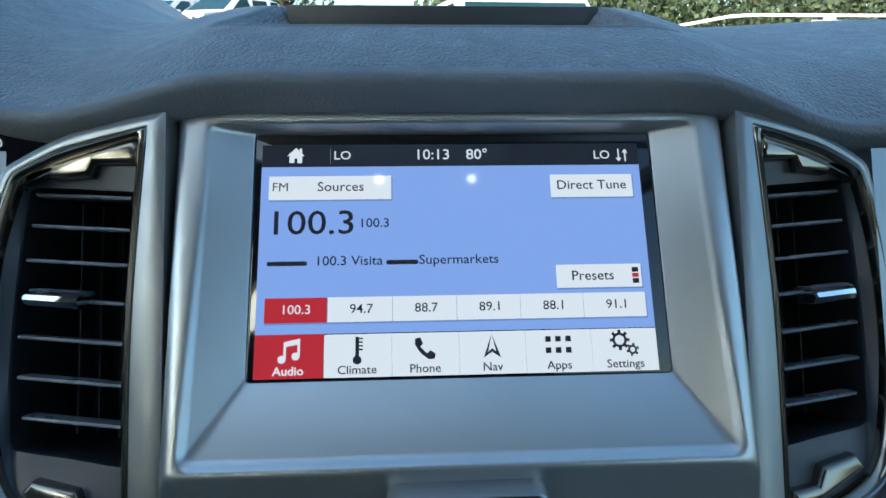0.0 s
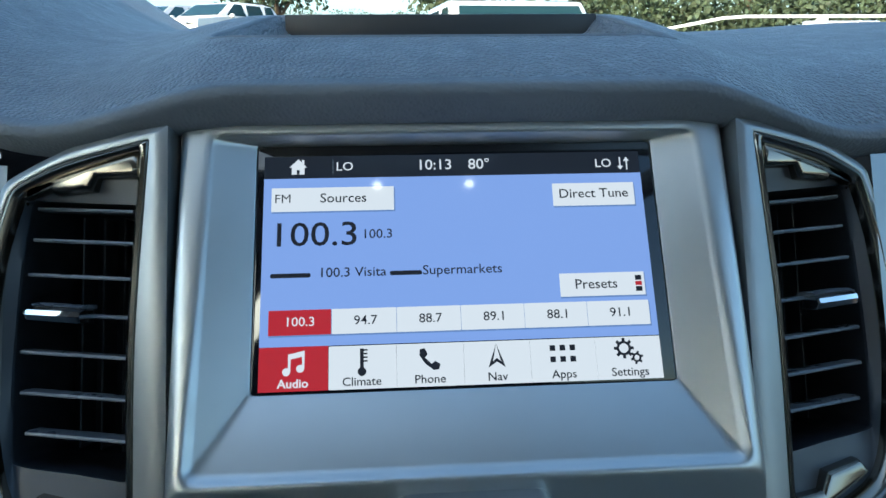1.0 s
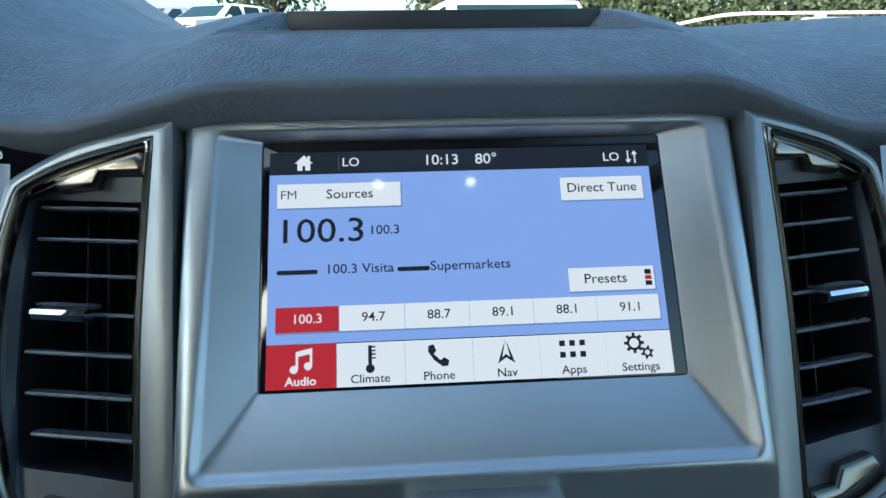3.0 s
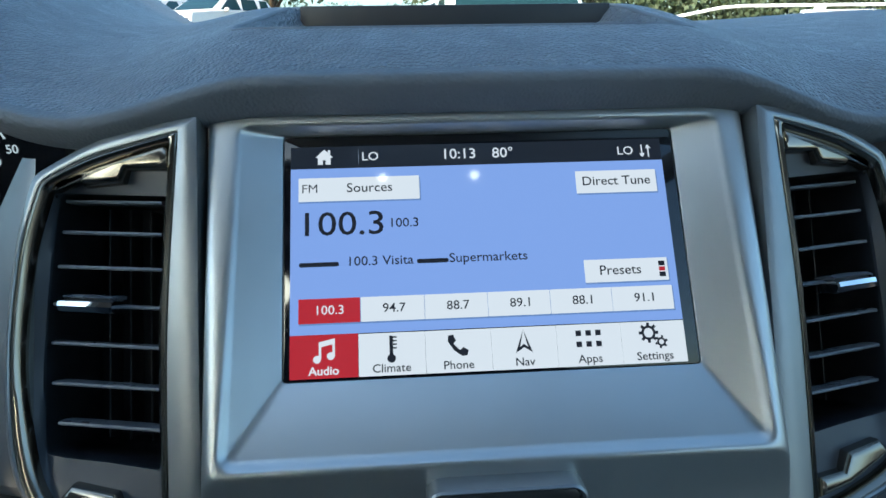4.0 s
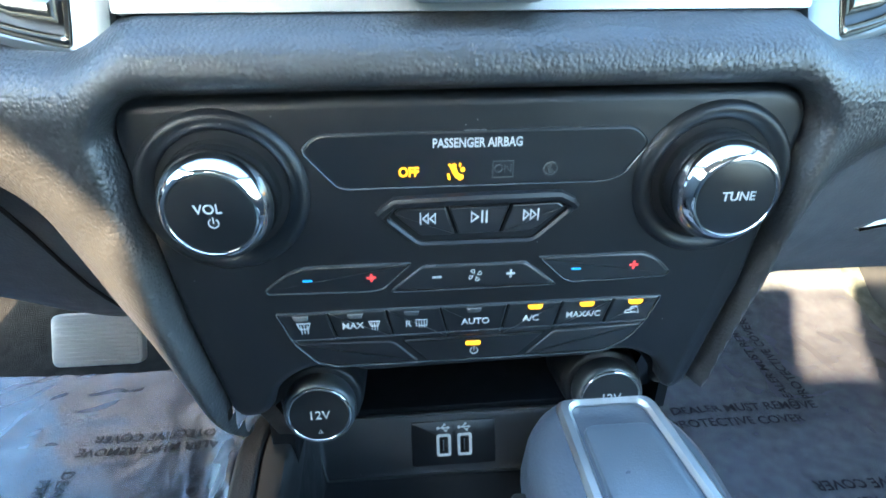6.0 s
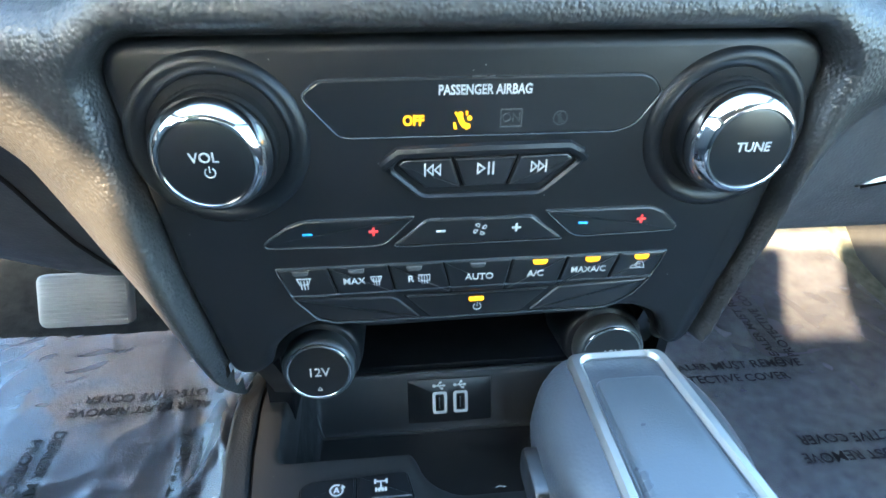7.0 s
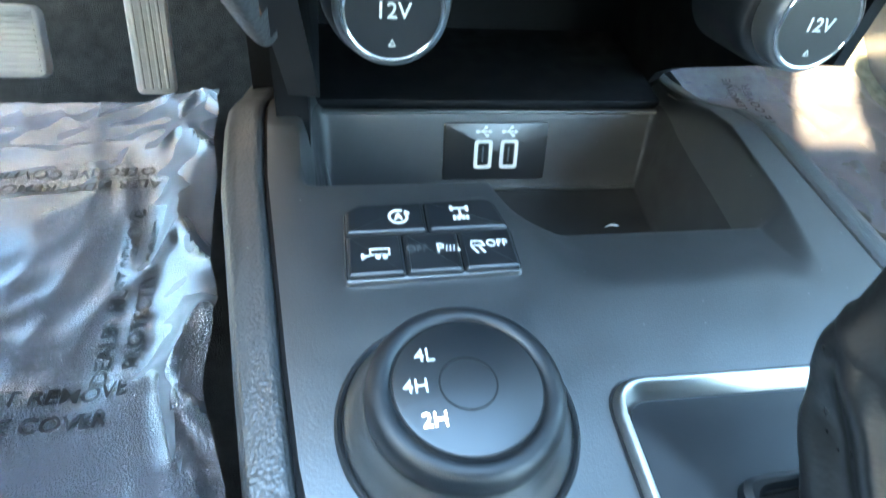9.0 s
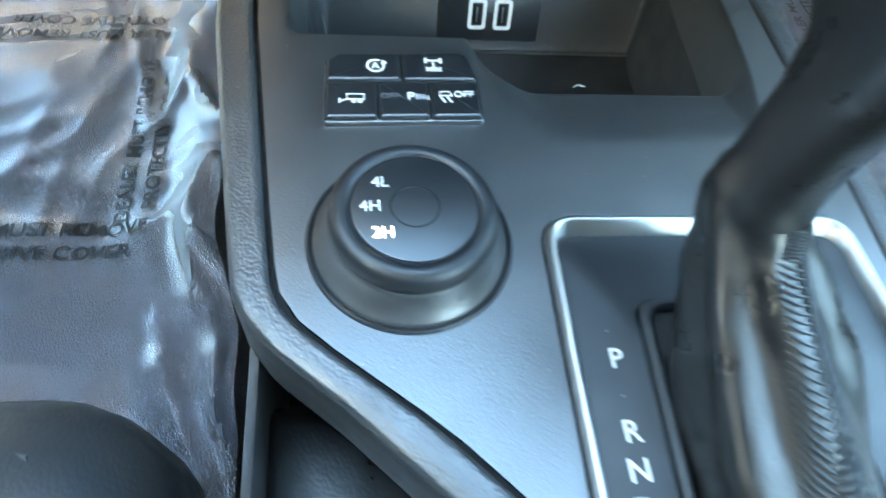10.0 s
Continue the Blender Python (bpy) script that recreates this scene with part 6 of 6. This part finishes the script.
for s in (-1, 1):
    shell("pillar_front_left" if s < 0 else "pillar_front_right", tube([(s * 0.74, 0.62, 1.36), (s * 0.71, 0.10, 1.66), (s * 0.68, -0.41, 1.95)], 0.04, 10), LINER, "pale grey windscreen pillar", "pillar")
    shell("pillar_rear_left" if s < 0 else "pillar_rear_right", block(s * 0.70 - 0.05, s * 0.70 + 0.05, -1.62, -1.50, 1.28, 1.94, 0.02), LINER, "pale grey rear pillar", "pillar")
shell("firewall", grid(lambda x, z: (x, 0.86, z), span(-0.8, 0.8, 4), span(0.6, 1.42, 4)), DOOR, "dark bulkhead behind the dashboard")
# overhead lamps
dome = thing("map_lamp", "small lit pair of reading lamps in the headliner", "lamp", (0, -0.42, 1.938))
part("body", block(-0.12, 0.12, -0.46, -0.345, 1.842, 1.941, 0.008, 3), LINER, dome, "pale grey housing")
MAPL = material("map_lens", (0.8, 0.8, 0.78), 0.3, vary=0, rvary=0, emit=(1.0, 0.85, 0.66), power=11.0)
for x in (-0.0715, 0.0715):
    part("lens", lathe([(0.0065, 0.0), (0.0055, -0.003), (0.0, -0.004)], Matrix.Translation((x, -0.376, 1.842)), 20, cap1=False), MAPL, dome, "lit warm lens")

# ---------------------------------------------------------------- outside
ASPHALT = material("asphalt", (0.055, 0.055, 0.056), 0.85, grain=0.6, scale=60, vary=0.25, vscale=2.5, distance=0.01)
shell("ground", grid(lambda x, y: (x, y, 0.0), span(-400, 400, 8), span(-400, 400, 8)), ASPHALT, "grey asphalt of a car park", "ground")
GLASSY = material("car_glass", (0.015, 0.04, 0.045), 0.08, vary=0, rvary=0)


def paint(name, c, metal=0.3):
    return material(name, c, 0.22, metal=metal, vary=0.04, rvary=0.03, coat=0.8)


def car(name, m, colour, label, tall=1.5, kind="suv"):
    c = thing(name, label, "car", m.translation, "parked cars")
    L, W = 4.7, 1.86

    def at(x, y, z):
        return m @ Vector((x, y, z))
    body_prof = [(-2.33, 0.42), (-2.36, 0.75), (-2.28, 0.98), (-1.25, 1.08), (-1.0, 1.10), (1.9, 1.10), (2.30, 1.02), (2.34, 0.6), (2.28, 0.40)]
    rings = []
    for w, k in ((-1.0, 0.93), (-0.97, 0.985), (-0.9, 1.0), (0.9, 1.0), (0.97, 0.985), (1.0, 0.93)):
        rings.append([at(w * W / 2, y * (0.99 if k < 0.95 else 1), 0.7 + (z - 0.7) * k) for y, z in body_prof])
    part("body", loft(rings, True, True), colour, c, "", 40)
    roof_prof = [(-1.28, 1.06), (-0.42, tall - 0.04), (-0.1, tall), (1.3, tall), (1.75, tall - 0.06), (2.15, 1.08)]
    rings = []
    for w in (-1.0, -0.97, 0.97, 1.0):
        rings.append([at(w * W / 2 * (0.93 - 0.16 * (z - 1.06) / (tall - 1.06)), y, z if abs(w) < 0.99 else 1.06 + (z - 1.06) * 0.97) for y, z in roof_prof])
    part("cabin", loft(rings, True, True), colour, c, "", 40)
    k = lambda z: (0.93 - 0.16 * (z - 1.06) / (tall - 1.06)) * W / 2
    zt_, zb_ = tall - 0.08, 1.13

    def quad(pts, name, mat):
        bm = bmesh.new()
        bm.faces.new([bm.verts.new(at(*p)) for p in pts])
        r = bmesh.ops.extrude_face_region(bm, geom=bm.faces[:])
        bm.normal_update()
        for v_ in [e for e in r["geom"] if isinstance(e, bmesh.types.BMVert)]:
            v_.co += Vector((0, 0, 0.004))
        finish(bm)
        part(name, bm, mat, c, "", 0)
    ys = lambda z: -1.28 + (z - 1.06) / (tall - 0.04 - 1.06) * 0.86
    quad([(-k(zb_) * 0.92, ys(zb_) - 0.02, zb_), (k(zb_) * 0.92, ys(zb_) - 0.02, zb_), (k(zt_) * 0.9, ys(zt_) - 0.02, zt_), (-k(zt_) * 0.9, ys(zt_) - 0.02, zt_)], "windscreen", GLASSY)
    for s in (-1, 1):
        for a, b in ((-0.85, 0.15), (0.25, 1.15), (1.25, 1.80)):
            quad([(s * (k(zb_) + 0.012), max(a, ys(zb_) + 0.2), zb_), (s * (k(zb_) + 0.012), b, zb_), (s * (k(zt_) + 0.012), b - 0.08, zt_), (s * (k(zt_) + 0.012), max(a + 0.35 if a < -0.5 else a, -0.3) if a < 0 else a + 0.05, zt_)], "window", GLASSY)
        for y in (-1.45, 1.45):
            wm = m @ Matrix.Translation((s * 0.86, y, 0.36)) @ Matrix.Rotation(math.pi / 2, 4, "Y")
            wheel = part("wheel", lathe([(0.20, -0.11), (0.33, -0.11), (0.36, -0.08), (0.36, 0.08), (0.33, 0.11), (0.24, 0.11), (0.22, 0.07)], wm, 24, True, True), RUBBER, c)
            part("rim", lathe([(0.23, -0.10), (0.20, -0.115), (0.05, -0.10), (0.0, -0.10)] if s < 0 else [(0.23, 0.10), (0.20, 0.115), (0.05, 0.10), (0.0, 0.10)], wm, 20, False, False), SILVER, wheel)
        hl = m @ Matrix.Translation((s * 0.68, -2.30, 0.84)) @ Matrix.Rotation(math.pi / 2, 4, "X")
        part("headlight", slab(rounded(rect(-0.17, -0.07, 0.17, 0.07), 0.03), hl, -0.02, 0.05, 0.02), CHROME, c)
        part("mirror", lathe([(0.0, -0.07), (0.07, -0.05), (0.09, 0.0), (0.07, 0.05), (0.0, 0.07)], m @ Matrix.Translation((s * 1.0, -0.75, 1.12)), 12), colour, c)
    return c


WHITE = paint("white_paint", (0.80, 0.80, 0.78), 0.0)
GREY = paint("grey_paint", (0.30, 0.31, 0.33))
BLUE = paint("blue_paint", (0.05, 0.10, 0.18))
BLACKP = paint("black_paint", (0.02, 0.02, 0.022))
SILV = paint("silver_paint", (0.55, 0.57, 0.58))
shell("pavement", block(-90, -2.5, 16.5, 90, -0.2, 1.5, 0.03), ASPHALT, "raised asphalt terrace of the car park", "pavement")
spots = [(-6.2, 22.0, -24, WHITE, "white parked crossover facing the windscreen", 1.58), (-8.4, 22.8, -24, SILV, "silver parked crossover in a row", 1.56), (-10.6, 23.6, -24, WHITE, "white parked crossover in a row", 1.62), (-12.8, 24.4, -24, GREY, "grey parked crossover in a row", 1.58), (-15.0, 25.2, -24, WHITE, "white parked crossover at the end of a row", 1.6), (-9.5, 30.0, -10, BLUE, "dark blue parked crossover behind the row", 1.6), (-12.0, 31.0, -12, SILV, "silver parked crossover behind the row", 1.6)]
for x, y, turn, colour, label, tall in spots:
    car("parked_car", Matrix.Translation((x, y, 1.5)) @ Matrix.Rotation(radians(turn), 4, "Z"), colour, label, tall)
car("parked_car", Matrix.Translation((1.15, 7.0, 0)) @ Matrix.Rotation(radians(6), 4, "Z"), WHITE, "tall white parked off-roader straight ahead", 1.95)
car("parked_car", Matrix.Translation((6.2, 9.5, 0)) @ Matrix.Rotation(radians(14), 4, "Z"), BLACKP, "black parked crossover beside a white rack", 1.7)
rack = thing("truck_rack", "white metal loading rack on a low trailer", "rack", (2.6, 4.2, 0.0))
part("deck", block(2.0, 4.2, 4.1, 5.6, 1.22, 1.28, 0.02), WHITE, rack, "white deck")
part("rail", tube([(1.60, 4.0, 1.515), (1.78, 4.0, 1.548), (2.14, 4.0, 1.612), (2.30, 4.0, 1.622), (2.75, 4.0, 1.622), (3.9, 4.0, 1.622)], 0.011, 8), WHITE, rack)
part("plate", block(2.66, 3.20, 3.90, 3.95, 1.470, 1.590, 0.02, 3), SILV, rack)
for x, y in ((2.1, 4.2), (4.0, 4.2), (2.1, 5.5), (4.0, 5.5)):
    part("post", block(x - 0.04, x + 0.04, y - 0.04, y + 0.04, 0.0, 1.24, 0.01), GREY, rack)
part("post", block(2.80, 2.86, 3.952, 4.012, 1.20, 1.61, 0.01), WHITE, rack)

LEAF = material("leaf_green", (0.055, 0.080, 0.040), 0.7, vary=0.45, vscale=3)
BARK = material("bark", (0.10, 0.075, 0.05), 0.9, grain=0.6, scale=30)


def tree(x, y, h, seed):
    rng = random.Random(seed)
    t = thing("tree", "broad green tree behind the parked cars", "tree", (x, y, 0), "trees round the car park")
    limbs = [tube([(x, y, 0), (x + 0.1, y, h * 0.3), (x, y + 0.1, h * 0.7)], [0.22, 0.16, 0.06], 8)]
    for k in range(5):
        a = k * 1.26
        limbs.append(tube([(x, y, h * 0.35), (x + math.cos(a) * h * 0.15, y + math.sin(a) * h * 0.15, h * 0.55), (x + math.cos(a) * h * 0.25, y + math.sin(a) * h * 0.25, h * 0.75)], [0.09, 0.06, 0.02], 6))
    part("trunk", join(*limbs), BARK, t)
    verts, faces = [], []
    for k in range(2600):
        u, v, w = rng.gauss(0, 1), rng.gauss(0, 1), rng.gauss(0, 1)
        n = math.sqrt(u * u + v * v + w * w) or 1
        r = h * 0.34 * (0.45 + 0.55 * rng.random()) * (1 + 0.25 * math.sin(u * 3 + seed))
        c = Vector((x + u / n * r, y + v / n * r, h * 0.64 + w / n * r * 0.8))
        a = Vector((rng.gauss(0, 1), rng.gauss(0, 1), rng.gauss(0, 1))).normalized() * 0.16
        b = a.cross(Vector((rng.gauss(0, 1), rng.gauss(0, 1), rng.gauss(0, 1)))).normalized() * 0.09
        i = len(verts)
        verts += [c - a, c + b, c + a, c - b]
        faces.append((i, i + 1, i + 2, i + 3))
    me = bpy.data.meshes.new("crown")
    me.from_pydata([tuple(v) for v in verts], [], faces)
    part_mesh("crown", me, LEAF, t, "", 0)


for i, (x, y, h) in enumerate(((9, 16, 6.5), (13, 18, 7.5), (6, 20, 7.0), (18, 19, 8), (2, 26, 7), (-6, 30, 8), (-16, 32, 8.5), (-26, 30, 8))):
    tree(x, y, h, 11 + i)


def hedge(x0, y0, x1, y1, h, count, seed):
    rng = random.Random(seed)
    verts, faces = [], []
    for k in range(count):
        t = rng.random()
        top = h * (0.75 + 0.25 * noise.noise(Vector((t * 9, seed, 0.0))) + 0.1 * noise.noise(Vector((t * 40, seed, 2.0))))
        c = Vector((x0 + (x1 - x0) * t + rng.gauss(0, 0.2), y0 + (y1 - y0) * t + rng.gauss(0, 0.35), top * rng.random() ** 0.7))
        a = Vector((rng.gauss(0, 1), rng.gauss(0, 1), rng.gauss(0, 1))).normalized() * 0.055
        b = a.cross(Vector((rng.gauss(0, 1), rng.gauss(0, 1), rng.gauss(0, 1)))).normalized() * 0.038
        i = len(verts)
        verts += [c - a, c + b, c + a, c - b]
        faces.append((i, i + 1, i + 2, i + 3))
    me = bpy.data.meshes.new("hedge")
    me.from_pydata([tuple(v) for v in verts], [], faces)
    tagged(part_mesh("hedge", me, LEAF, None, "", 0), "dark green overgrown hedge along the car park", "hedge", "", "stuff")


hedge(3.2, 11.0, 14.0, 12.0, 3.2, 34000, 5)
hedge(-24.0, 40.0, 4.0, 37.0, 5.0, 20000, 6)
